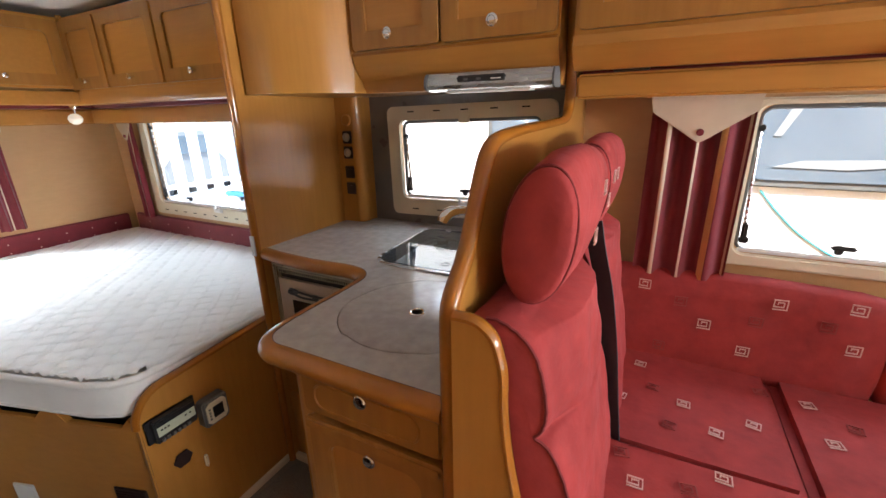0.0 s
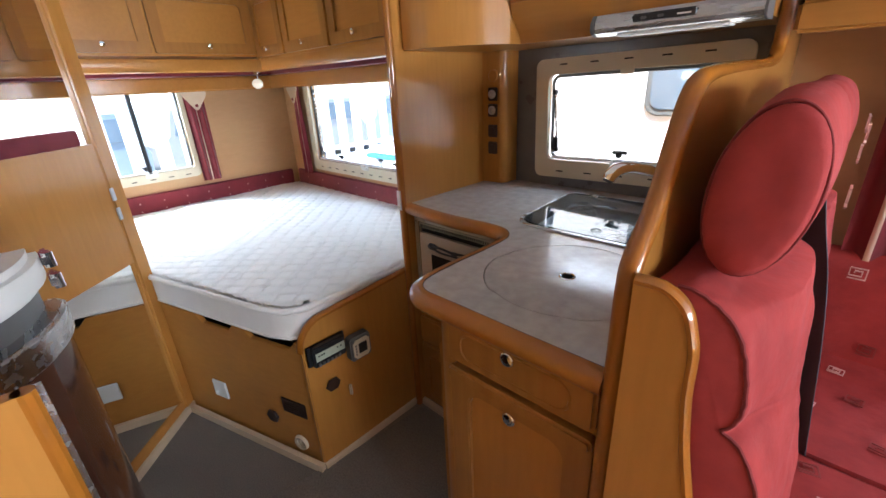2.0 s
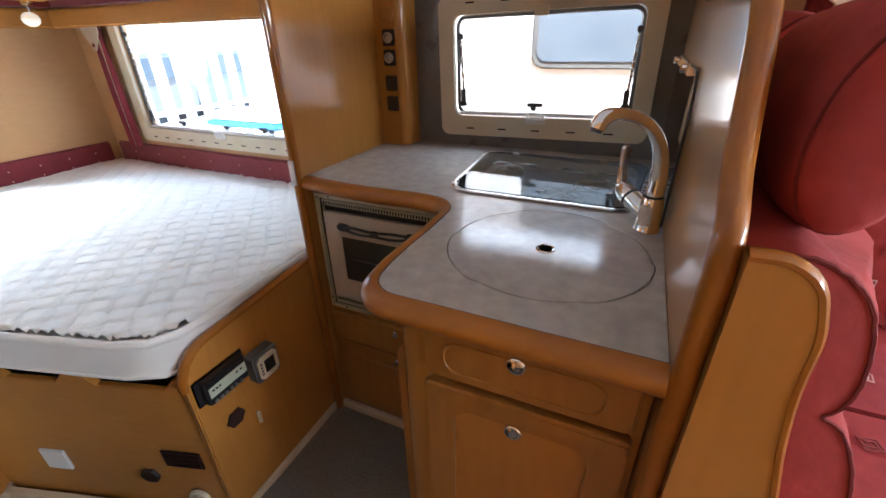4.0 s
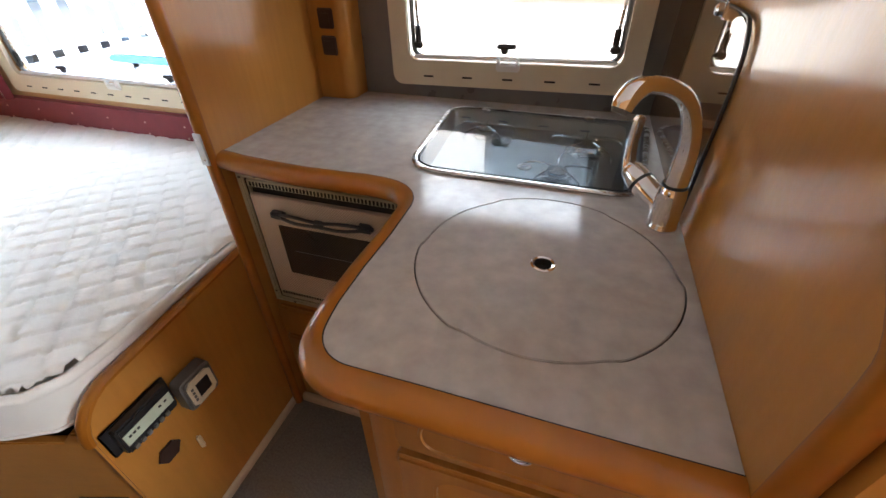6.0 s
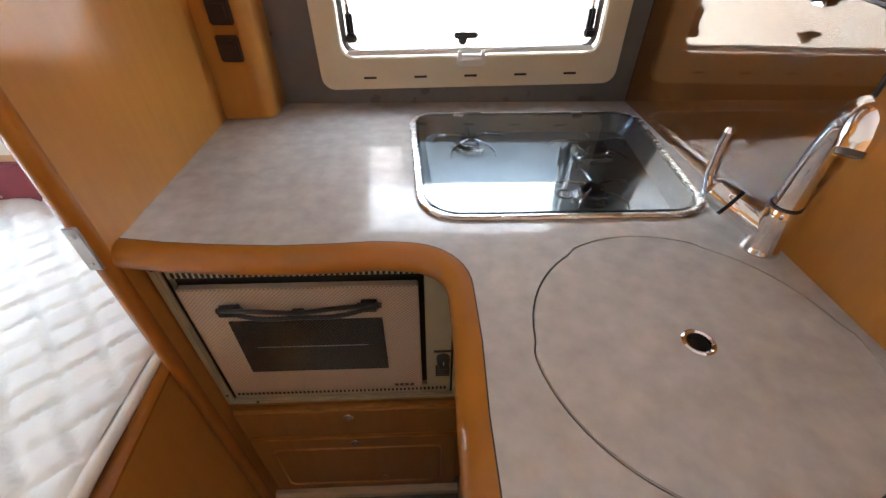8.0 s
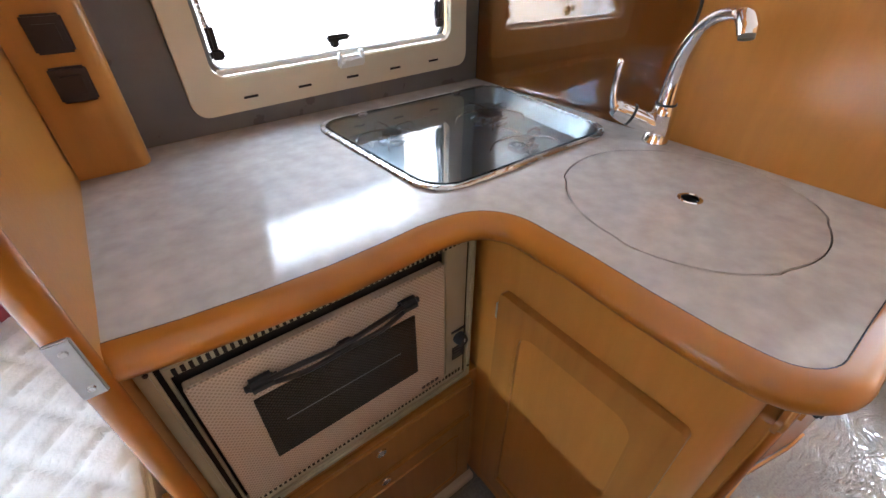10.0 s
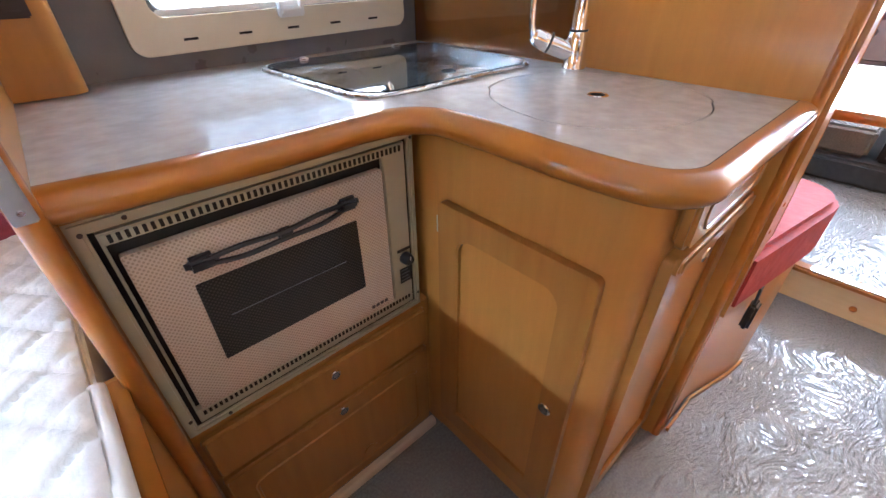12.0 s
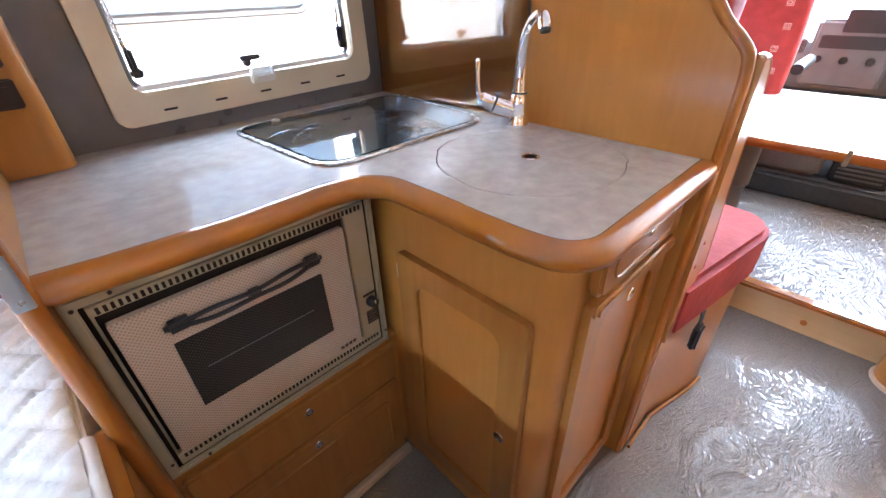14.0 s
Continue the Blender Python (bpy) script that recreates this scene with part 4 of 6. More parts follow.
part("panel", prism(ARM + [(-0.03, 0.474), (-0.262, 0.474)], "y", 0.524, 0.544), WOOD_V, arm)
part("edge_trim", sweep([(x, 0.534, z) for x, z in ARM], circle(0.008, 10, 0.0115), up=Vector((0, 1, 0))), TRIM, arm)

# ---- bed ----
F2, F4 = (-1.303, 0.512), (-2.085, 0.268)
front_dir = Vector((F4[0] - F2[0], F4[1] - F2[1], 0)).normalized()
bed = thing("bed_base", "maple bed base with an angled front and side panel", "bed", (-2.2, 0.9, 0))
SIDE = [(0.512, 0.0), (0.512, 0.545)] + [(0.612 - 0.10 * math.cos(radians(a)), 0.545 + 0.105 * math.sin(radians(a))) for a in range(15, 91, 15)] + [(1.02, 0.682), (1.04, 0.682), (1.04, 0.0)]
part("side_panel", prism(SIDE, "x", -1.322, -1.298, 0.004, 2), WOOD_V, bed)
part("side_trim", sweep([(-1.310, y, z) for y, z in SIDE[1:-2]], circle(0.011, 10, 0.016), up=Vector((1, 0, 0))), TRIM, bed)
# front panel with two finger cut-outs along its top edge
L = (Vector(F4) - Vector(F2)).length
TOPZ = 0.565
cut = [(0, 0), (L, 0), (L, TOPZ), (0.70 * L, TOPZ), (0.66 * L, TOPZ - 0.035), (0.47 * L, TOPZ - 0.035), (0.43 * L, TOPZ), (0.36 * L, TOPZ), (0.32 * L, TOPZ - 0.035), (0.08 * L, TOPZ - 0.035), (0.04 * L, TOPZ), (0, TOPZ)]
ang = math.degrees(math.atan2(front_dir.y, front_dir.x))
FM = pose(F2[0] - 0.015, F2[1] + 0.004, 0, 0, 0, ang)           # its x runs along the panel, its y towards the aisle
part("front_panel", moved(prism(cut, "y", -0.024, -0.004, 0.003, 2), FM), WOOD_X, bed)
part("slat_frame", moved(box_bm(-0.01, L, -0.040, -0.030, 0.562, 0.598), FM), ZINC, bed)
# added dark slab, painting the shade seen through the cut-outs
part("inner", prism([(-1.33, 0.60), (-1.33, 1.56), (-3.22, 1.56), (-3.22, 0.29), (-2.10, 0.30)], "z", 0.40, 0.50), DARK, bed)


def on_front(name, bm, mat, label, category, u, z):
    return solid(name, moved(bm, FM @ Matrix.Translation((u, 0.0, z))), mat, label, category)


def plate_bm(w, h, t=0.006, y=-0.004):
    return box_bm(-w / 2, w / 2, y, y + t, -h / 2, h / 2, 0.004)


on_front("socket_plate", plate_bm(0.088, 0.088, 0.008), WHITE_PLASTIC, "square white blanking plate on the bed base", "cover plate", 0.545, 0.195)
hexa = [(0.032 * math.cos(radians(60 * i)), 0.03 * math.sin(radians(60 * i))) for i in range(6)]
on_front("hexagonal_cover", prism(hexa, "y", -0.004, 0.006, 0.002), DARKBROWN, "small dark brown six-sided cover on the bed base", "cover", 0.235, 0.165)
on_front("vent_grille", merge(plate_bm(0.125, 0.07), *[moved(plate_bm(0.11, 0.006, 0.004, 0.0015), Matrix.Translation((0, 0, -0.022 + 0.011 * i))) for i in range(5)]), DARKBROWN, "dark brown vent grille on the bed base", "vent", 0.100, 0.255)
ringm = moved(lathe([(0.020, 0), (0.020, 0.010), (0.030, 0.012), (0.034, 0.004), (0.034, 0.0)], 24, False), pose(0, 0, 0, -90))
on_front("cable_outlet", merge(ringm, moved(lathe([(0.0, 0.002), (0.021, 0.002)], 20), pose(0, 0, 0, -90)), moved(box_bm(-0.008, 0.008, 0.002, 0.012, -0.012, 0.012, 0.003), Matrix.Identity(4))), CREAM, "round cream cable outlet on the bed base", "outlet", 0.095, 0.085)
bb = sweep([(F2[0] + 0.012, F2[1] - 0.010, 0.018), (F4[0] + 0.01, F4[1] - 0.010, 0.018)], [(-0.010, -0.018), (0.010, -0.018), (0.010, 0.018), (-0.010, 0.018)])
structure("baseboard_3", bb, BASEB, "pale wooden strip along the foot of the bed", "baseboard")

mat_pts = [(-1.325, 1.575), (-3.225, 1.575), (-3.225, 0.262), (-2.17, 0.262), (-2.10, 0.272), (-1.44, 0.462), (-1.36, 0.505), (-1.328, 0.56), (-1.324, 0.64)]


def quilted(pts, z0, z1, cell=0.098):
    """A mattress: a quilted top of diamond pads and a rounded border."""
    bm = bmesh.new()
    poly = [Vector((a, b)) for a, b in pts]

    def depth(x, y):
        inside, best = False, 9.0
        for i in range(len(poly)):
            a, b = poly[i - 1], poly[i]
            if (a.y > y) != (b.y > y) and x < (b.x - a.x) * (y - a.y) / (b.y - a.y) + a.x:
                inside = not inside
            d = b - a
            t = max(0.0, min(1.0, (Vector((x, y)) - a).dot(d) / d.length_squared))
            best = min(best, (a + d * t - Vector((x, y))).length)
        return best if inside else -best
    step = 0.0095
    nx, ny = int(1.93 / step), int(1.34 / step)
    grid = {}
    for i in range(nx + 1):
        for j in range(ny + 1):
            x, y = -3.24 + i * step, 0.25 + j * step
            d = depth(x, y)
            if d < 0.004:
                continue
            a, b = (x + y * 0.9) / cell, (x - y * 1.1) / cell
            a += 0.13 * noise.noise(Vector((x * 5, y * 5, 1.0)))
            b += 0.13 * noise.noise(Vector((x * 5, y * 5, 7.0)))
            q = min(abs(a - round(a)), abs(b - round(b)))
            h = 0.0140 * min(1.0, (q / 0.10)) ** 0.5
            h += 0.006 * noise.noise(Vector((x * 3.2, y * 3.2, 3.0))) + 0.0022 * noise.noise(Vector((x * 17, y * 11, 5.0)))
            edge = 0.022
            drop = edge - math.sqrt(max(0.0, edge * edge - max(0.0, edge - d) ** 2))
            grid[i, j] = bm.verts.new((x, y, z1 - 0.015 + h - drop))
    for (i, j), v in list(grid.items()):
        q = [grid.get(k) for k in ((i, j), (i + 1, j), (i + 1, j + 1), (i, j + 1))]
        if all(q):
            bm.faces.new(q)
    return bm


mattress = thing("mattress", "white quilted mattress lying bare on the bed base", "mattress", (-2.2, 0.9, 0.57))
MZ0, MZ1 = 0.572, 0.712
part("quilted_top", quilted(mat_pts, MZ0, MZ1), MATTRESS, mattress, angle=80)
part("border", prism(mat_pts, "z", MZ0, MZ1 - 0.020, 0.006, 3), MATTRESS, mattress)
part("piping", tube([(x, y, MZ1 - 0.021) for x, y in [(-1.326, 1.02)] + mat_pts[:2:-1] + [(-2.6, 0.262)]], 0.0120, 12), MATTRESS, mattress)
part("piping", tube([(x, y, MZ0 + 0.012) for x, y in [(-1.326, 1.02)] + mat_pts[:2:-1] + [(-2.6, 0.262)]], 0.0045, 8), MATTRESS, mattress)

# burgundy padded strips round the bed
for nm, bmx, gx in (("padded_strip", box_bm(-3.20, -1.30, 1.562, 1.584, 0.66, 0.815, 0.008, 3), "y"), ("padded_strip", box_bm(-3.249, -3.228, 0.26, 1.535, 0.66, 0.815, 0.008, 3), "x")):
    st = tagged(obj(nm, bmx, BURGUNDY), "burgundy padded wall strip with small studs", "wall strip")
    for i in range(9):
        for z in (0.765, 0.715):
            if gx == "y":
                c = (-3.05 + 0.21 * i, 1.5615, z)
                m = Matrix.Translation(c) @ pose(0, 0, 0, 90)
            else:
                c = (-3.2275, 0.36 + 0.135 * i, z)
                m = Matrix.Translation(c) @ pose(0, 0, 0, 0, 90, 0)
            part("stud", moved(lathe([(0.0045, 0), (0.003, 0.003), (0, 0.0035)], 8), m), MOTIF, st)

# controllers on the bed's side panel
ctl = thing("solar_controller", "black solar charge controller with a pale label", "controller", (-1.297, 0.6, 0.55))
SM = Matrix.Translation((-1.297, 0.600, 0.520)) @ Matrix(((0, -1, 0, 0), (1, 0, 0, 0), (0, 0, 1, 0), (0, 0, 0, 1))) @ pose(0, 0, 0, 0, 0, 0)


def on_side(bm, dx=0.0, dz=0.0):
    """x along the panel (away from the aisle), -y out of it, z up."""
    return moved(bm, Matrix.Translation((0, dx, dz)) @ SM)


part("body", on_side(merge(box_bm(-0.078, 0.078, -0.006, 0, -0.042, 0.042, 0.003), box_bm(-0.062, 0.066, -0.03, -0.005, -0.040, 0.040, 0.005))), BLACK, ctl)
part("label_plate", on_side(box_bm(-0.056, 0.060, -0.0315, -0.0295, -0.014, 0.018)), LCD, ctl)
for i, xx in enumerate((-0.044, -0.034, -0.024, 0.030, 0.044)):
    part("indicator", on_side(box_bm(xx - 0.003, xx + 0.003, -0.0328, -0.0312, 0.004, 0.009)), BLACK, ctl)
for i in range(6):
    part("terminal", on_side(box_bm(-0.05 + 0.016 * i, -0.04 + 0.016 * i, -0.034, -0.029, -0.036, -0.024, 0.001)), GREY_PLASTIC, ctl)
disp = thing("battery_monitor", "grey battery monitor with cream face and dark screen", "monitor", (-1.297, 0.74, 0.56))
part("body", on_side(prism(rounded(-0.045, 0.045, -0.05, 0.05, 0.014), "y", -0.042, 0.0, 0.006, 3), 0.122, -0.040), GREY_PLASTIC, disp)
part("face", on_side(prism([(-0.036, -0.028), (-0.024, -0.040), (0.024, -0.040), (0.036, -0.028), (0.036, 0.028), (0.024, 0.040), (-0.024, 0.040), (-0.036, 0.028)], "y", -0.045, -0.041, 0.001), 0.122, -0.040), CREAM, disp)
part("screen", on_side(box_bm(-0.014, 0.022, -0.0465, -0.0445, -0.020, 0.022), 0.122, -0.040), BLACK, disp)
for i in range(4):
    part("button", on_side(box_bm(-0.029, -0.022, -0.047, -0.0445, -0.022 + 0.012 * i, -0.014 + 0.012 * i, 0.001), 0.122, -0.040), GREY_PLASTIC, disp)
solid("hexagonal_cover", moved(on_side(prism(hexa, "y", -0.006, 0.0, 0.002), 0.004, -0.16), Matrix.Identity(4)), DARKBROWN, "dark brown six-sided cover on the bed side panel", "cover")
solid("cable_clip", on_side(box_bm(-0.006, 0.006, -0.014, 0, -0.026, 0.026, 0.005, 3), 0.070, -0.225), BASEB, "small wooden clip on the bed side panel", "clip")

# ---- angled mirror wall beside the bed ----
MD = Vector((0.70, -0.714, 0)).normalized()
MW = thing("mirror_panel", "tall mirror on an angled maple wall beside the bed", "mirror wall", (-2.09, 0.26, 0))
MM = pose(-2.095, 0.262, 0, 0, 0, math.degrees(math.atan2(MD.y, MD.x)))     # x along the wall, +y towards the bed side
part("backing", moved(box_bm(0.0, 0.98, -0.03, -0.006, 0.0, 1.93), MM), WOOD_V, MW)
part("mirror", moved(box_bm(0.045, 0.94, -0.004, 0.0, 0.05, 1.92), MM), MIRROR, MW)
part("post", moved(box_bm(-0.028, 0.045, -0.03, 0.016, 0.0, 1.93, 0.008, 3), MM), WOOD_V, MW)
part("bottom_rail", moved(box_bm(0.045, 0.94, -0.004, 0.008, 0.03, 0.075, 0.003), MM), WOOD_X, MW)
for z in (1.06, 0.985):
    part("hinge", moved(box_bm(0.030, 0.048, 0.014, 0.020, z - 0.028, z + 0.020, 0.002), MM), ZINC, MW)
part("upper_panel", moved(box_bm(0.045, 0.94, 0.0005, 0.012, 0.780, 1.243, 0.002), MM), WOOD_V, MW)
# burgundy band directly above the upper panel
part("red_strip", moved(box_bm(0.095, 0.94, 0.0005, 0.016, 1.243, 1.295, 0.004), MM), BURGUNDY, MW, "burgundy strip across the mirror wall")
structure("baseboard_4", moved(box_bm(-0.01, 0.98, 0.004, 0.024, 0.0, 0.036, 0.004), MM), BASEB, "pale wooden strip under the mirror", "baseboard")
structure("wall_washroom", prism([(-3.25, 0.235), (-2.10, 0.235), (-2.11, 0.255), (-3.25, 0.255)], "z", 0.0, 1.945), PLY, "light brown wall of the washroom beside the bed", "wall")
structure("wall_washroom_return", prism([(-1.44, -0.43), (-1.44, -0.56), (-1.40, -0.56), (-1.40, -0.45)], "z", 0.0, 1.945), PLY, "light brown end of the washroom wall", "wall")

# ---- rounded cabinet on the entrance side ----
rc = thing("rounded_cabinet", "glossy dark brown rounded cabinet with steel rim and upper front painted as pale reflection", "cabinet", (-1.2, -0.25, 0))


def half_disc(cx, cy, r, n=14, a0=90, a1=-10):
    pts = [(cx + r * math.cos(radians(a0 + (a1 - a0) * i / n)), cy + r * math.sin(radians(a0 + (a1 - a0) * i / n))) for i in range(n + 1)]
    return pts


RCX, RCY, RCR = -1.20, -0.285, 0.285
ring = half_disc(RCX, RCY, RCR)
part("body", prism(ring + [(RCX + RCR - 0.01, -0.555), (RCX - 0.02, -0.555), (RCX - 0.02, RCY + RCR)], "z", 0.0, 0.955), GLOSS_BROWN, rc)
part("rim", prism(half_disc(RCX, RCY, RCR + 0.012) + [(RCX + RCR, -0.555), (RCX - 0.02, -0.555), (RCX - 0.02, RCY + RCR)], "z", 0.955, 1.015, 0.006, 3), STEEL, rc)
part("recess", prism(half_disc(RCX, RCY, RCR - 0.02) + [(RCX + RCR - 0.03, -0.555), (RCX - 0.01, -0.555), (RCX - 0.01, RCY + RCR - 0.02)], "z", 1.015, 1.06), GREY_PLASTIC, rc)
# mirror-like upper front; the mattress's reflection is put in as plain white
part("top", prism(half_disc(RCX, RCY, RCR + 0.002) + [(RCX + RCR - 0.01, -0.555), (RCX - 0.02, -0.555), (RCX - 0.02, RCY + RCR)], "z", 1.06, 1.13, 0.014, 4), WHITE_PLASTIC, rc)
for z in (1.105, 1.060):
    part("hinge", merge(box_bm(RCX - 0.03, RCX + 0.03, RCY + RCR + 0.002, RCY + RCR + 0.018, z - 0.012, z + 0.012, 0.004), tube([(RCX + 0.02, RCY + RCR + 0.014, z - 0.015), (RCX + 0.02, RCY + RCR + 0.014, z + 0.015)], 0.009, 10)), CHROME, rc)
ed = thing("entrance_panel", "maple end panel with varnished edge beside the entrance", "panel", (-0.72, -0.3, 0))
part("panel", box_bm(-0.74, -0.72, -0.555, -0.052, 0.0, 1.08), WOOD_V, ed)
part("edge_trim", tube([(-0.73, -0.050, 0.0), (-0.73, -0.050, 0.5), (-0.73, -0.050, 1.08)], 0.012, 10, up=Vector((0, 1, 0))), TRIM, ed)
part("steel_strip", box_bm(-0.748, -0.742, -0.40, -0.034, 0.0, 1.075), STEEL, ed)

# ---- overhead lockers ----
LZ0, LZ1, LY = 1.565, 1.915, 1.245


def locker(name, label, m, w, h, doors, mat=None, knob_z=0.055):
    """A row of overhead lockers; x along the row, front at y 0 facing -y, bottom at z 0."""
    lk = thing(name, label, "locker", m.translation)
    part("body", moved(box_bm(0, w, 0.001, 0.33, 0.0, h), m), WOOD_X, lk)
    for x0, x1 in doors:
        fr, pn = door_leaf(x1 - x0, h - 0.03, 0.018, 0.05, 0.03)
        lm = m @ Matrix.Translation((x0, 0.0, 0.012))
        d = part("locker_door", moved(fr, lm), WOOD_DOOR, lk)
        part("panel", moved(pn, lm), WOOD_X, d)
        kx = (x0 + x1) / 2
        part("knob", moved(merge(moved(lathe([(0.006, 0), (0.006, 0.012), (0.0125, 0.018), (0.0115, 0.026), (0, 0.03)], 16), pose(0, 0, 0, 90))), m @ Matrix.Translation((kx, -0.018, 0.048))), CHROME, d, "chrome mushroom knob")
    return lk


def mrot(x, y, z, rz):
    return pose(x, y, z, 0, 0, rz)


locker("overhead_lockers", "maple overhead lockers above the bed window", mrot(-2.80, LY, LZ0, 0), 1.50, 0.35, [(0.012, 0.345), (0.36, 0.80), (0.815, 1.25), (1.262, 1.49)])
locker("overhead_lockers", "maple overhead lockers above the rear window", mrot(-2.80, 0.262, LZ0 + 0.018, 90), 0.98, 0.335, [(0.012, 0.425), (0.44, 0.965)])
structure("trim_corner_post", box_bm(-2.812, -2.788, 1.236, 1.262, LZ0, 1.93, 0.004), WOOD_V, "maple post in the locker corner", "trim")
# light rail under the lockers: pelmet, burgundy gap, lower rail
for nm, a, b in (("trim_pelmet_side", (-2.84, 1.262), (-1.30, 1.262)), ("trim_pelmet_rear", (-2.818, 0.26), (-2.818, 1.285))):
    d = (Vector(b) - Vector(a)).normalized()
    s = -1 if nm.endswith("side") else 1
    path = [(a[0], a[1], 1.535), (b[0], b[1], 1.535)]
    structure(nm, sweep(path, [(-0.012, 0.030), (0.012, 0.034), (0.016, 0.0), (0.010, -0.028), (-0.004, -0.034), (-0.012, -0.030)]), WOOD_X, "maple pelmet under the overhead lockers", "pelmet")
structure("trim_gap_side", box_bm(-3.24, -1.30, 1.40, 1.584, 1.492, 1.560), BURGUNDY, "burgundy lined gap under the lockers", "lining")
structure("trim_gap_rear", box_bm(-3.249, -3.02, 0.26, 1.58, 1.492, 1.578), BURGUNDY, "burgundy lined gap under the rear lockers", "lining")
structure("trim_rail_side", box_bm(-3.14, -1.30, 1.405, 1.43, 1.405, 1.487, 0.008, 3), WOOD_X, "maple curtain rail board along the bed wall", "rail board")
structure("trim_rail_rear", box_bm(-3.10, -3.075, 0.26, 1.43, 1.405, 1.487, 0.008, 3), WOOD_X, "maple curtain rail board on the rear wall", "rail board")


def spot(at, label="round frosted spot lamp hanging from the locker corner"):
    s = thing("spot_lamp", label, "lamp", at, "spot lamps")
    x, y, z = at
    part("base", moved(lathe([(0.026, 0), (0.026, 0.006), (0.018, 0.014), (0.0, 0.014)], 18), Matrix.Translation((x, y, z - 0.014))), CHROME, s)
    part("stem", tube([(x, y, z - 0.012), (x + 0.004, y - 0.004, z - 0.045)], 0.006, 8), CHROME, s)
    part("bulb", moved(lathe([(0.0, 0), (0.014, 0.003), (0.028, 0.014), (0.033, 0.030), (0.028, 0.045), (0.014, 0.056), (0.0, 0.058)], 18), Matrix.Translation((x + 0.01, y - 0.012, z - 0.098))), BULB, s)


spot((-2.86, 1.235, 1.502))
spot((0.385, 1.29, 1.605), "round frosted spot lamp under the dinette lockers")

# kitchen lockers with their curved end
kl = thing("kitchen_lockers", "maple kitchen wall lockers with a curved end panel", "locker", (-0.6, 1.4, 1.5))
KY = 1.25
CURVE = [(p.x, p.y) for p in smooth_path([(-1.262, 1.046, 0), (-1.20, 1.048, 0), (-1.12, 1.075, 0), (-1.03, 1.150, 0), (-0.99, 1.205, 0), (-0.965, KY, 0)], 5)]
part("end_panel", prism(CURVE + [(-0.965, 1.583), (-1.270, 1.583)], "z", 1.495, 1.945), WOOD_V, kl)
part("body", box_bm(-0.963, -0.292, KY + 0.001, 1.583, 1.61, 1.945), WOOD_X, kl)
LEDGE = [(KY - 0.014, 1.612), (KY - 0.012, 1.600), (KY - 0.004, 1.575), (KY + 0.02, 1.545), (KY + 0.035, 1.53), (KY + 0.05, 1.495), (1.583, 1.495), (1.583, 1.609), (KY, 1.609)]
part("ledge", prism(LEDGE, "x", -0.962, -0.292), WOOD_X, kl)
part("ledge_lip", box_bm(-0.962, -0.292, KY - 0.020, KY - 0.010, 1.607, 1.614, 0.003), TRIM, kl)
for x0, x1, kx in ((-0.955, -0.640, -0.82), (-0.632, -0.298, -0.475)):
    fr, pn = door_leaf(x1 - x0, 0.31, 0.018, 0.05, 0.03)
    m = Matrix.Translation((x0, KY, 1.622))
    d = part("locker_door", moved(fr, m), WOOD_DOOR, kl)
    part("panel", moved(pn, m), WOOD_X, d)
    part("knob", moved(knob_bm(0.015), Matrix.Translation((kx, KY - 0.018, 1.665))), CHROME, d, "round chrome push lock")

hoodt = thing("cooker_hood", "slim brushed steel cooker hood under the kitchen lockers", "cooker hood", (-0.48, 1.25, 1.5))
HP = [(1.222, 1.492), (1.216, 1.502), (1.218, 1.520), (1.228, 1.536), (1.30, 1.545), (1.30, 1.488), (1.24, 1.486)]
part("body", prism(HP, "x", -0.672, -0.298), STEEL, hoodt)
part("end_cap", prism([(a - 0.001 if a < 1.25 else a, b) for a, b in HP], "x", -0.686, -0.672, 0.003), GREY_PLASTIC, hoodt)
part("end_cap", prism([(a - 0.001 if a < 1.25 else a, b) for a, b in HP], "x", -0.298, -0.2925, 0.001), GREY_PLASTIC, hoodt)
part("control_strip", box_bm(-0.575, -0.425, 1.2135, 1.222, 1.506, 1.527, 0.006, 3), BLACK, hoodt)
for x in (-0.545, -0.505):
    part("slider", box_bm(x - 0.008, x + 0.008, 1.2105, 1.2145, 1.513, 1.520, 0.002), GREY_PLASTIC, hoodt)
part("mark", box_bm(-0.468, -0.438, 1.2120, 1.2140, 1.514, 1.517), WHITE_PLASTIC, hoodt)
part("light_diffuser", box_bm(-0.62, -0.36, 1.235, 1.29, 1.482, 1.4875, 0.002), WHITE_PLASTIC, hoodt)

# dinette lockers
locker("overhead_lockers", "maple overhead lockers above the dinette window", mrot(-0.254, LY, 1.605, 0), 1.9, 0.34, [(0.012, 0.93), (0.945, 1.88)])
structure("trim_pelmet_dinette", prism([(1.235, 1.605), (1.228, 1.580), (1.250, 1.545), (1.275, 1.525), (1.30, 1.525), (1.30, 1.605)], "x", -0.254, 1.65), WOOD_X, "maple pelmet under the dinette lockers", "pelmet")
structure("trim_gap_dinette", box_bm(-0.254, 1.65, 1.42, 1.584, 1.50, 1.604), BURGUNDY, "burgundy lined gap under the dinette lockers", "lining")
structure("trim_rail_dinette", box_bm(-0.254, 1.65, 1.32, 1.345, 1.455, 1.520, 0.008, 3), WOOD_X, "maple curtain rail board above the dinette window", "rail board")
solid("reading_switch", box_bm(-0.16, -0.07, 1.30, 1.34, 1.522, 1.530, 0.003), BLACK, "small black switch under the pelmet", "switch")


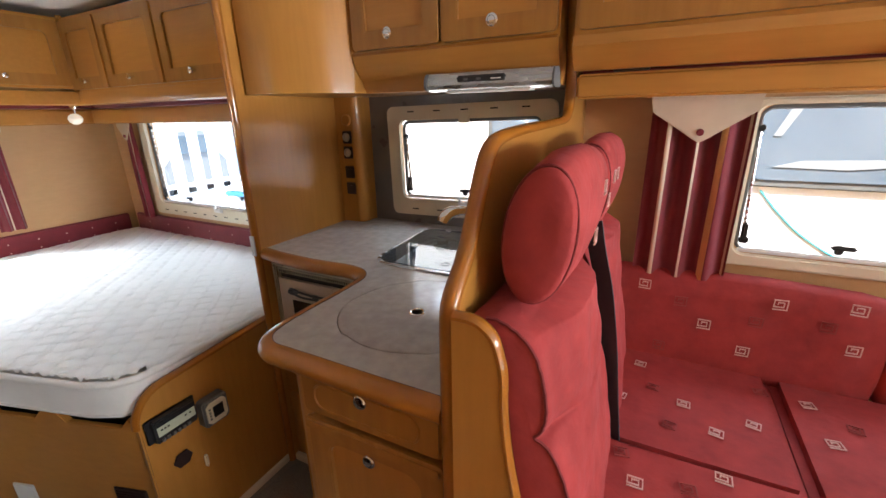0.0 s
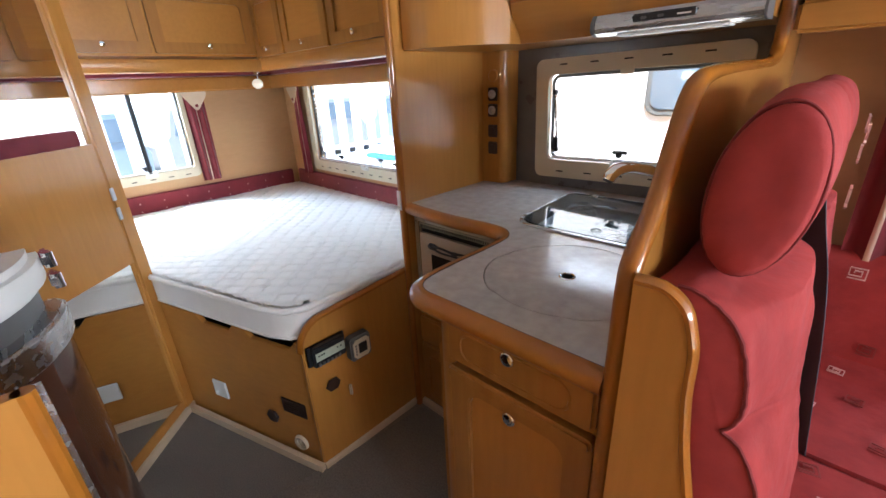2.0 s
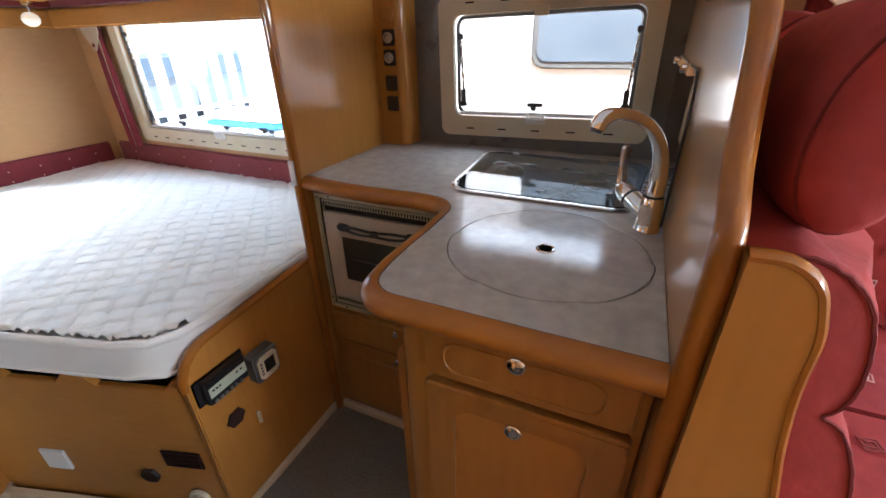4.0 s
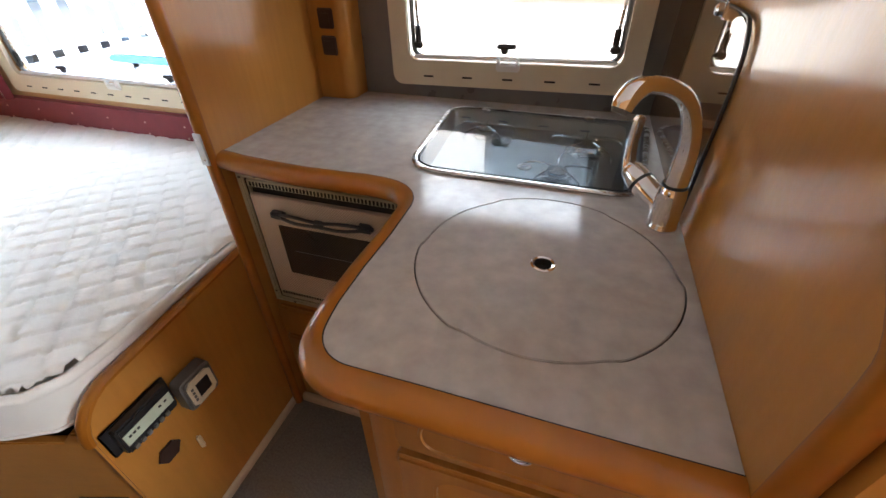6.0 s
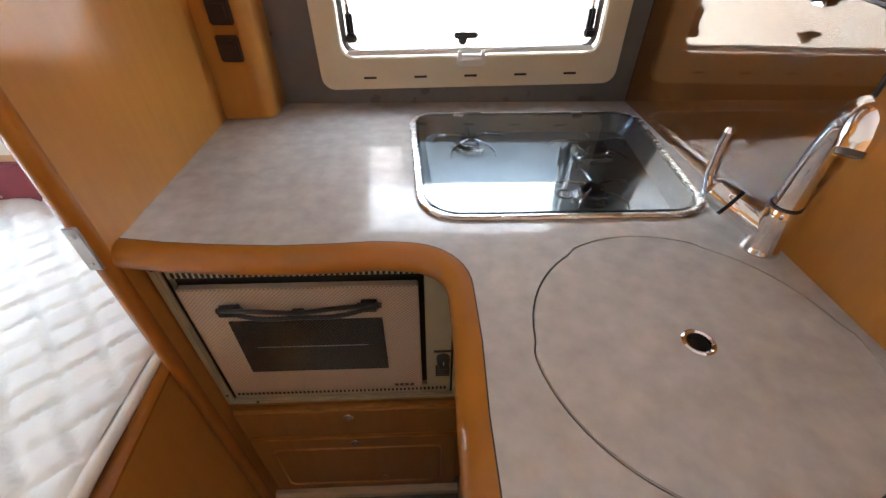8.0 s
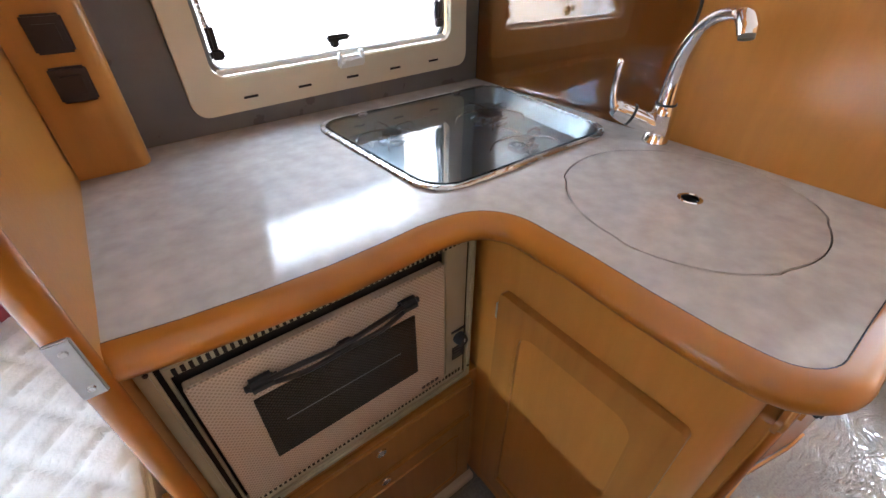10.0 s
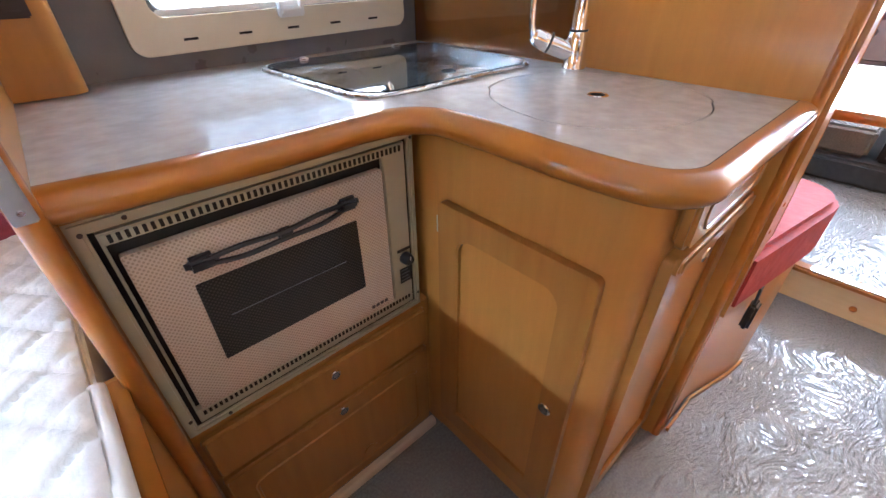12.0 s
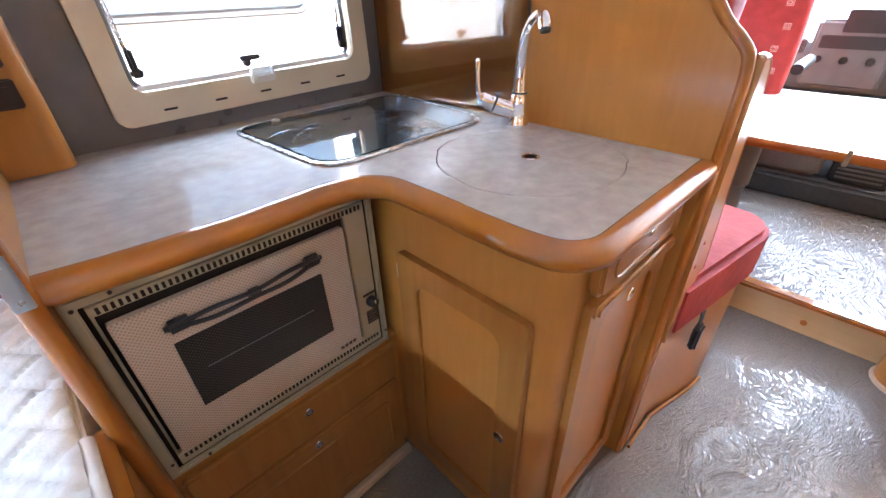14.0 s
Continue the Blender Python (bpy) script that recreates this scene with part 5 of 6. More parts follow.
# ---- curtains ----
def curtain(name, label, m, w, h, stripes, folds=4, amp=0.016, seed=0, taper=0.0):
    """A gathered curtain hanging in its own x, front -y, from z 0 down to -h, with sewn stripes and a pointed beige flap."""
    c = thing(name, label, "curtain", m.translation)

    def off(u, z):
        return amp * math.sin(u * folds * 2 * math.pi + seed) + 0.006 * math.sin(u * 23 + z * 5 + seed)

    def sheet(u0, u1, lift, n=40, rows=14):
        bm = bmesh.new()
        fr, bk = [], []
        for j in range(rows + 1):
            z = -h * j / rows
            k = 1 - taper * (1 - j / rows)
            fr.append([bm.verts.new((w * (0.5 + (u0 + (u1 - u0) * i / n - 0.5) * k), -lift + off(u0 + (u1 - u0) * i / n, z), z)) for i in range(n + 1)])
            bk.append([bm.verts.new((w * (0.5 + (u0 + (u1 - u0) * i / n - 0.5) * k), -lift + 0.003 + off(u0 + (u1 - u0) * i / n, z), z)) for i in range(n + 1)])
        for g in (fr, bk):
            for a, b in zip(g, g[1:]):
                for i in range(n):
                    bm.faces.new((a[i], a[i + 1], b[i + 1], b[i]))
        bmesh.ops.recalc_face_normals(bm, faces=bm.faces[:])
        return bm
    part("cloth", moved(sheet(0, 1, 0.0), m), BURGUNDY, c, angle=80)
    for u, wd, mt in stripes:
        part("stripe", moved(sheet(u - wd / 2, u + wd / 2, 0.0035, 4), m), mt, c, angle=80)
    t = max(w * 0.54, 0.075)
    cx = w / 2
    flap = prism([(cx - t, 0.02), (cx + t, 0.02), (cx + t * 0.92, -0.045), (cx + 0.012, -0.125), (cx, -0.13), (cx - 0.012, -0.125), (cx - t * 0.92, -0.045)], "y", -amp - 0.016, -amp - 0.011, 0.002)
    f = part("flap", moved(flap, m), BEIGE_FABRIC, c, "beige pointed tie-back flap")
    part("button", moved(moved(lathe([(0.010, 0), (0.009, 0.005), (0, 0.006)], 14), Matrix.Translation((cx, -amp - 0.016, -0.102)) @ pose(0, 0, 0, 90)), m), BURGUNDY, f)
    return c


curtain("curtain", "burgundy striped curtain with a beige pointed flap by the dinette", pose(-0.055, 1.505, 1.46), 0.26, 0.555, [(0.20, 0.05, BEIGE_FABRIC), (0.50, 0.025, BEIGE_FABRIC), (0.74, 0.055, GOLD_FABRIC), (0.97, 0.02, BEIGE_FABRIC)], 3.4, 0.016, 0.7)
curtain("curtain", "narrow burgundy curtain with a beige flap beside the bed window", pose(-3.035, 1.535, 1.43), 0.10, 0.62, [(0.55, 0.05, BEIGE_FABRIC), (0.8, 0.04, BEIGE_FABRIC)], 2.0, 0.012, 0.3)
curtain("curtain", "narrow burgundy curtain with a beige flap beside the rear window", mrot(-3.195, 0.885, 1.425, 90), 0.115, 0.58, [(0.5, 0.05, BEIGE_FABRIC)], 2.0, 0.012, 1.1)

# ---- travel seat and dinette cushions ----
seat = thing("travel_seat", "red velour travel seat with rolled headrests", "seat", (-0.1, 1.0, 0.48))


HX, HZ = -0.166, 1.248


def headrest(y0, y1, seed=0, n=32, m=26):
    """A stuffed headrest roll along y: a flat end cap inside a seam, then a fuller body."""
    bm = bmesh.new()
    rings = []
    stations = [(0.0, 0.0), (0.0, 0.5), (0.001, 0.86), (0.006, 0.965), (0.016, 0.995), (0.020, 0.985), (0.026, 1.02), (0.05, 1.06)]
    w = y1 - y0
    ys = [(y0 + d, k) for d, k in stations] + [(y0 + 0.05 + (w - 0.10) * i / m, 1.06 + 0.07 * math.sin(math.pi * i / m)) for i in range(1, m)] + [(y1 - d, k) for d, k in reversed(stations)]
    for y, k in ys:
        rg = []
        for j in range(n):
            a = 2 * math.pi * j / n
            c, s_ = math.cos(a), math.sin(a)
            wob = 1 + 0.035 * noise.noise(Vector((c * 2, y * 9, s_ * 2 + seed))) + 0.012 * noise.noise(Vector((c * 7, y * 26, s_ * 7 + seed)))
            e = abs(c) ** 0.92 * math.copysign(1, c), abs(s_) ** 0.96 * math.copysign(1, s_)
            rg.append(bm.verts.new((HX + 0.054 * k * wob * e[0] + 0.010 * k * e[1], y, HZ + 0.107 * k * wob * e[1])))
        rings.append(rg)
    for a, b in zip(rings, rings[1:]):
        for j in range(n):
            bm.faces.new((a[j], a[(j + 1) % n], b[(j + 1) % n], b[j]))
    bmesh.ops.remove_doubles(bm, verts=bm.verts[:], dist=1e-5)
    bmesh.ops.recalc_face_normals(bm, faces=bm.faces[:])
    return bm


for k, (y0, y1) in enumerate(((0.612, 0.985), (1.005, 1.42))):
    h = part("headrest", headrest(y0, y1, k * 3), RED, seat, angle=80)
    # seam ring, its crease shade given by the darker red
    part("seam", sweep([(HX + 0.0545 * math.cos(a) + 0.010 * math.sin(a), y0 + 0.012, HZ + 0.107 * math.sin(a)) for a in [2 * math.pi * i / 40 for i in range(40)]], circle(0.0020, 6), True, Vector((0, 1, 0))), SEAM_SHADE_RED, h)
BACK = [(-0.246, 1.128), (-0.205, 1.140), (-0.168, 1.126), (-0.140, 1.096), (-0.124, 1.047), (-0.118, 0.998), (-0.124, 0.968), (-0.133, 0.953), (-0.112, 0.940), (-0.088, 0.896), (-0.072, 0.84), (-0.058, 0.76), (-0.048, 0.68), (-0.060, 0.61)]
BACK = [(p.x, p.y) for p in smooth_path([(a, b, 0) for a, b in BACK], 5)]


def padded(profile, y0, y1, closing, seed=0, m=40):
    """Carries the seat's side profile across its width; the cloth swells in front and bridges the notch between the two pads."""
    bm = bmesh.new()
    pts = profile + closing
    n = len(pts)
    full = []
    for i, (x, z) in enumerate(pts):
        if i < 12 or i >= len(profile):
            full.append((x, z))
        else:
            line = -0.108 + (1.10 - z) * 0.135
            full.append((max(x, line) + 0.010, z))
    rings = []
    for i in range(m + 1):
        u = i / m
        y = y0 + (y1 - y0) * (0.5 - 0.5 * math.cos(math.pi * u))
        d = min(y - y0, y1 - y)
        k = min(1.0, d / 0.16)
        k = k * k * (3 - 2 * k)
        edge = 0.006 * (1 - math.sqrt(max(0.0, 1 - (1 - min(1.0, d / 0.016)) ** 2)))
        rg = []
        for (x, z), (fx, fz) in zip(pts, full):
            w = 0.006 * noise.noise(Vector((x * 9, y * 9 + seed, z * 11))) + 0.0028 * noise.noise(Vector((x * 30, y * 34 + seed, z * 26)))
            rg.append(bm.verts.new((x + (fx - x) * k - edge + w * min(1.0, d / 0.03 + 0.25), y, z + (fz - z) * k + 0.5 * w - 0.4 * edge)))
        rings.append(rg)
    for a, b in zip(rings, rings[1:]):
        for j in range(n):
            bm.faces.new((a[j], a[(j + 1) % n], b[(j + 1) % n], b[j]))
    bm.faces.new(rings[0])
    bm.faces.new(rings[-1])
    bmesh.ops.recalc_face_normals(bm, faces=bm.faces[:])
    return bm


for k, (y0, y1) in enumerate(((0.552, 0.985), (1.01, 1.45))):
    b = part("backrest", padded(BACK, y0, y1, [(-0.25, 0.60), (-0.253, 0.85)], k * 7), RED, seat, angle=80)
    wavy = [(x - 0.005 + 0.0006 * math.sin(i * 2.3), y0 + 0.0015, z + 0.0006 * math.cos(i * 3.1)) for i, (x, z) in enumerate(BACK[4:-2])]
    # the crease along this seam is shaded by colour
    part("seam", tube(wavy, 0.0030, 6, up=Vector((0, 1, 0))), SEAM_SHADE_RED, b)
beltob = thing("seat_belt", "black seat belt hanging down the seat backs", "seat belt", (-0.1, 1.0, 0.6))
part("webbing", sweep(smooth_path([(-0.135, 0.995, 1.19), (-0.120, 0.995, 1.12), (-0.095, 0.995, 1.02), (-0.072, 0.995, 0.88), (-0.055, 0.995, 0.74), (-0.040, 0.995, 0.622)], 6), [(-0.023, -0.001), (0.023, -0.001), (0.023, 0.0015), (-0.023, 0.0015)], up=Vector((0.55, 1, 0))), BELT, beltob)
part("buckle", box_bm(-0.075, -0.03, 0.975, 1.015, 0.598, 0.628, 0.006), BLACK, beltob)

base = thing("bench_box", "maple bench box under the travel seat", "bench", (-0.1, 0.9, 0))
BASE = [(-0.255, 0.532), (-0.09, 0.530), (0.10, 0.482), (0.17, 0.466), (0.195, 0.475), (0.205, 0.50), (0.205, 1.20), (1.30, 1.20), (1.30, 1.58), (-0.255, 1.58)]
part("body", prism(BASE, "z", 0.0, 0.468), WOOD_X, base)
structure("baseboard_5", sweep([(-0.25, 0.522, 0.012), (-0.09, 0.520, 0.012), (0.10, 0.472, 0.012), (0.195, 0.458, 0.012)], [(-0.004, -0.010), (0.004, -0.010), (0.003, 0.008), (-0.004, 0.008)]), WOOD_X, "thin wooden strip at the foot of the seat base", "baseboard")


def cushion_bm(pts, z0, z1, r=0.03, seed=0):
    """A seat cushion of any outline with rolled edges."""
    bm = prism(pts, "z", z0, z1)
    bmesh.ops.bevel(bm, geom=[e for e in bm.edges], offset=r, segments=4, affect="EDGES", clamp_overlap=True)
    bmesh.ops.triangulate(bm, faces=[f for f in bm.faces if len(f.verts) > 4])
    bmesh.ops.subdivide_edges(bm, edges=[e for e in bm.edges if e.calc_length() > 0.12], cuts=2)
    for v in bm.verts:
        v.co.z += 0.006 * noise.noise(v.co * 6 + Vector((seed, 0, 0)))
    return bm


SC1 = [(-0.24, 0.52), (0.20, 0.446)] + [(0.22 + 0.12 * math.sin(radians(a)), 0.566 - 0.12 * math.cos(radians(a))) for a in range(10, 91, 16)] + [(0.368, 0.995), (-0.24, 0.995)]
SC2 = [(-0.24, 0.999), (0.372, 0.999), (0.374, 1.505), (-0.24, 1.505)]
SC3 = [(0.375, 0.999), (1.30, 0.999), (1.30, 1.505), (0.377, 1.505)]
seat_cushions = []
for k, (pts, nm, lb) in enumerate(((SC1, "seat_cushion", "red patterned velour seat cushion on the maple base"), (SC2, "seat_cushion", "red patterned velour corner cushion under the window"), (SC3, "seat_cushion", "red patterned velour bench cushion beside the window"))):
    z1 = 0.635 if k == 0 else 0.612
    c = tagged(obj(nm, cushion_bm(pts, 0.470, z1, 0.022, k * 5), RED, 80), lb, "cushion", "seat cushions")
    seat_cushions.append(c)
backs = []
for k, (x0, x1) in enumerate(((-0.22, 0.62), (0.63, 1.30))):
    bm = pillow(x0, x1, 1.485, 1.578, 0.565, 0.915, 0.04, 0.010, 10, k)
    backs.append(tagged(obj("back_cushion", bm, RED, 80), "red patterned velour back cushion leaning on the window wall", "cushion", "back cushions"))


def spiral(m, s, mat, parent):
    """A small square spiral motif sewn on the cloth."""
    pts = [(-1, -1), (1, -1), (1, 1), (-0.9, 1), (-0.9, -0.45), (0.5, -0.45), (0.5, 0.5), (-0.35, 0.5), (-0.35, 0.05)]
    part("motif", moved(sweep([(a * s, b * s * 0.85, 0) for a, b in pts], [(-0.085 * s, -0.0012), (0.085 * s, -0.0012), (0.085 * s, 0.0012), (-0.085 * s, 0.0012)]), m), mat, parent)


rnd = random.Random(4)
LIGHT_SEAT = [(0.01, 1.397), (-0.037, 1.20), (0.13, 1.232), (0.202, 1.141), (0.293, 1.215), (0.196, 0.955), (0.443, 1.374), (0.462, 1.22), (0.60, 1.12), (0.68, 1.36), (0.02, 0.86), (0.80, 1.20)]
DARK_SEAT = [(0.05, 1.28), (0.093, 1.121), (0.527, 1.307), (-0.014, 0.94), (0.125, 0.89), (0.335, 1.386), (0.55, 1.08), (0.75, 1.10)]
for spots, mt in ((LIGHT_SEAT, MOTIF), (DARK_SEAT, MOTIF_DARK)):
    for x, y in spots:
        par = seat_cushions[0 if y < 0.998 else 1 if x < 0.375 else 2]
        spiral(pose(x, y, 0.6165 if y > 0.998 else 0.6395, 0, 0, rnd.uniform(-14, 14)), 0.0165, mt, par)
LIGHT_BACK = [(-0.01, 0.873), (0.174, 0.764), (0.288, 0.694), (0.353, 0.868), (0.539, 0.761), (0.525, 0.885), (0.72, 0.70), (0.78, 0.86), (0.95, 0.76)]
DARK_BACK = [(0.057, 0.659), (0.305, 0.800), (0.472, 0.82), (0.10, 0.83), (0.66, 0.80), (0.86, 0.70)]
for spots, mt in ((LIGHT_BACK, MOTIF), (DARK_BACK, MOTIF_DARK)):
    for x, z in spots:
        spiral(pose(x, 1.4725, z, 90, 0, rnd.uniform(-8, 8)), 0.0175, mt, backs[0] if x < 0.62 else backs[1])
for k in range(5):
    y = 0.66 + 0.07 * k
    spiral(pose(-0.0905, y, 1.27 + rnd.uniform(-0.05, 0.05), 90, 0, 90), 0.012, MOTIF, seat)
bk = thing("belt_buckle", "black seat belt buckle hanging from the cushion edge", "belt buckle", (-0.03, 0.49, 0.42))
part("strap", sweep([(-0.03, 0.508, 0.475), (-0.032, 0.497, 0.45), (-0.034, 0.494, 0.40)], [(-0.016, -0.003), (0.016, -0.003), (0.016, 0.003), (-0.016, 0.003)], up=Vector((0, 1, 0))), BELT, bk)
part("socket", box_bm(-0.058, -0.012, 0.480, 0.503, 0.318, 0.405, 0.007, 3), BLACK, bk)

# ---- table and cab ----
tb = thing("dinette_table", "pale laminate dinette table with wooden edge on a pedestal", "table", (1.2, 0.6, 0.155))
TP = rounded(0.755, 1.80, 0.20, 1.00, 0.05)
part("tabletop", prism(TP, "z", 0.715, 0.745, 0.002), TABLETOP, tb)
part("edge_trim", sweep([(x, y, 0.728) for x, y in TP], circle(0.006, 8, 0.017), True), TRIM, tb)
part("pedestal", moved(lathe([(0.11, 0), (0.11, 0.01), (0.05, 0.03), (0.045, 0.30), (0.055, 0.31), (0.055, 0.55), (0.09, 0.56), (0, 0.56)], 24), Matrix.Translation((1.02, 0.70, 0.155))), DASH_GREY, tb)
part("clip", merge(box_bm(0.742, 0.752, 0.36, 0.375, 0.70, 0.76, 0.002)), CHROME, tb)


def cab_seat(y, label):
    c = thing("cab_seat", label, "cab seat", (1.9, y, 0.155), "cab seats")
    part("pedestal", box_bm(1.74, 2.12, y - 0.19, y + 0.19, 0.156, 0.40, 0.02), SEAT_VINYL, c)
    part("seat_pad", pillow(1.66, 2.18, y - 0.25, y + 0.25, 0.40, 0.54, 0.05, 0.015, 8, 1), FILM, c, "seat pad under clear film")
    part("backrest", pillow(1.60, 1.72, y - 0.245, y + 0.245, 0.545, 1.26, 0.05, 0.015, 10, 2), RED, c, "red velour backrest")
    for k in range(4):
        spiral(pose(1.590, y - 0.19 + 0.02 * (k % 2), 0.86 + 0.10 * k, 90, 0, -90), 0.014, MOTIF, c)
    a = part("armrest", tube([(1.70, y - 0.28, 0.86), (2.02, y - 0.28, 0.87)], 0.028, 12), BLACK, c)
    return c


cab_seat(1.00, "cab seat with red velour backrest and film-covered seat pad")
structure("step_cab", box_bm(1.80, 2.60, FAR_Y, 1.58, 0.150, 0.285, 0.02, 3), SEAT_VINYL, "dark carpeted step in front of the cab", "step")
solid("film_covered_box", box_bm(1.86, 2.12, 0.46, 0.90, 0.287, 0.44, 0.02, 3), FILM, "low box in the cab under clear film", "box")
gr = thing("ribbed_vent_box", "black ribbed air vent box on the cab step", "vent box", (1.9, 0.28, 0.287))
part("body", box_bm(1.86, 2.20, 0.16, 0.42, 0.287, 0.50, 0.012, 3), BLACK, gr)
for i in range(7):
    part("rib", box_bm(1.850, 1.862, 0.19, 0.39, 0.315 + 0.024 * i, 0.325 + 0.024 * i, 0.002), GREY_PLASTIC, gr)
nbx = thing("corner_box", "rounded maple seat box corner by the step", "box", (0.66, -0.1, 0))
part("body", prism([(0.66 + 0.09 * math.cos(radians(a)), -0.075 + 0.09 * math.sin(radians(a))) for a in range(0, 181, 15)] + [(0.57, FAR_Y + 0.01), (0.73, FAR_Y + 0.01)], "z", 0.0, 0.42), WOOD_V, nbx)
part("edge_trim", sweep([(0.66 + 0.093 * math.cos(radians(a)), -0.075 + 0.093 * math.sin(radians(a)), 0.012) for a in range(0, 181, 15)], circle(0.006, 6, 0.012)), BASEB, nbx)
dash = thing("dashboard", "grey dashboard with radio, vents and small screen", "dashboard", (2.5, 0.5, 0.155))
part("body", moved(prism([(2.62, 0.156), (2.58, 0.60), (2.40, 0.66), (2.36, 0.80), (2.42, 0.92), (2.60, 1.00), (2.95, 1.01), (2.95, 0.156)], "y", FAR_Y + 0.01, WALL_Y - 0.01), Matrix.Identity(4)), DASH_GREY, dash)
part("console", box_bm(2.33, 2.46, 0.40, 0.78, 0.68, 1.05, 0.02, 3), DASH_GREY, dash)
part("radio", box_bm(2.318, 2.335, 0.44, 0.74, 0.90, 0.97, 0.004), BLACK, dash)
part("screen", box_bm(2.318, 2.335, 0.43, 0.66, 0.985, 1.10, 0.004), BLACK, dash)
for y in (0.48, 0.60, 0.72):
    part("dial", moved(lathe([(0.022, 0), (0.02, 0.014), (0, 0.015)], 16), Matrix.Translation((2.332, y, 0.84)) @ pose(0, 0, 0, 0, -90, 0)), BLACK, dash)
for y in (0.86, 1.02):
    v = part("air_vent", box_bm(2.375, 2.40, y - 0.055, y + 0.055, 0.86, 0.94, 0.006), GREY_PLASTIC, dash)
    for i in range(4):
        part("vane", box_bm(2.366, 2.378, y - 0.045, y + 0.045, 0.872 + 0.017 * i, 0.876 + 0.017 * i), BLACK, v)
sw = thing("steering_wheel", "black steering wheel in the cab", "steering wheel", (2.2, 0.02, 0.85))
WM = Matrix.Translation((2.22, 0.02, 0.86)) @ pose(0, 0, 0, 0, -38, 0)
part("rim", moved(tube([(0.19 * math.cos(2 * math.pi * i / 36), 0.19 * math.sin(2 * math.pi * i / 36), 0) for i in range(36)], 0.015, 10, True), WM), BLACK, sw)
part("hub", moved(merge(box_bm(-0.06, 0.06, -0.07, 0.07, -0.03, 0.01, 0.015, 3), box_bm(-0.02, 0.02, -0.18, 0.18, -0.02, 0.0, 0.005)), WM), BLACK, sw)
part("column", moved(tube([(0, 0, -0.02), (0, 0, -0.25)], 0.04, 14), WM), BLACK, sw)

# ---- outside ----
nb = thing("neighbour_motorhome", "white motorhome with tinted windows parked alongside", "motorhome", (1.0, 3.4, -0.6))
NY = 2.42
part("body", box_bm(-2.0, 4.6, NY, 4.5, -0.15, 2.3, 0.08, 3), WHITE_PAINT, nb)
part("skirt", box_bm(-1.9, 4.5, NY + 0.03, 4.4, -0.45, -0.15), WHITE_PAINT, nb)
for wx in (-1.2, 3.4):
    wh = part("wheel", moved(lathe([(0.0, 0), (0.30, 0), (0.32, 0.03), (0.32, 0.17), (0.30, 0.2), (0.0, 0.2)], 28), Matrix.Translation((wx, NY + 0.04, -0.28)) @ pose(0, 0, 0, -90)), BLACK, nb)
for x0, x1, z0, z1 in ((-0.930, -0.05, 1.178, 1.72), (0.335, 1.62, 1.072, 1.70)):
    wf = part("window", prism(rounded(x0, x1, z0, z1, 0.07), "y", NY - 0.02, NY - 0.002, 0.006, 3), GREY_PLASTIC, nb, "rounded tinted acrylic window")
    part("pane", prism(rounded(x0 + 0.028, x1 - 0.028, z0 + 0.032, z1 - 0.028, 0.05), "y", NY - 0.026, NY - 0.018, 0.002), DARK_GLASS, wf)
part("blind_edge", prism([(0.44, 1.165), (0.54, 1.195), (0.80, 1.205), (0.93, 1.185), (0.70, 1.160)], "y", NY - 0.030, NY - 0.0275), NET, nb)
for (a, b) in (((0.42, 1.30), (0.56, 1.66)), ((0.80, 1.26), (0.90, 1.66))):
    part("curtain_fold", prism([(a[0], a[1]), (a[0] + 0.03, a[1]), (b[0] + 0.06, b[1]), (b[0], b[1])], "y", NY - 0.030, NY - 0.0275), NET, nb)
part("teal_line", sweep(smooth_path([(0.42, NY - 0.003, 1.055), (0.50, NY - 0.003, 0.96), (0.62, NY - 0.003, 0.848), (0.82, NY - 0.003, 0.739), (1.20, NY - 0.003, 0.66), (2.0, NY - 0.003, 0.60)], 6), circle(0.005, 6), up=Vector((0, 1, 0))), TEAL, nb)

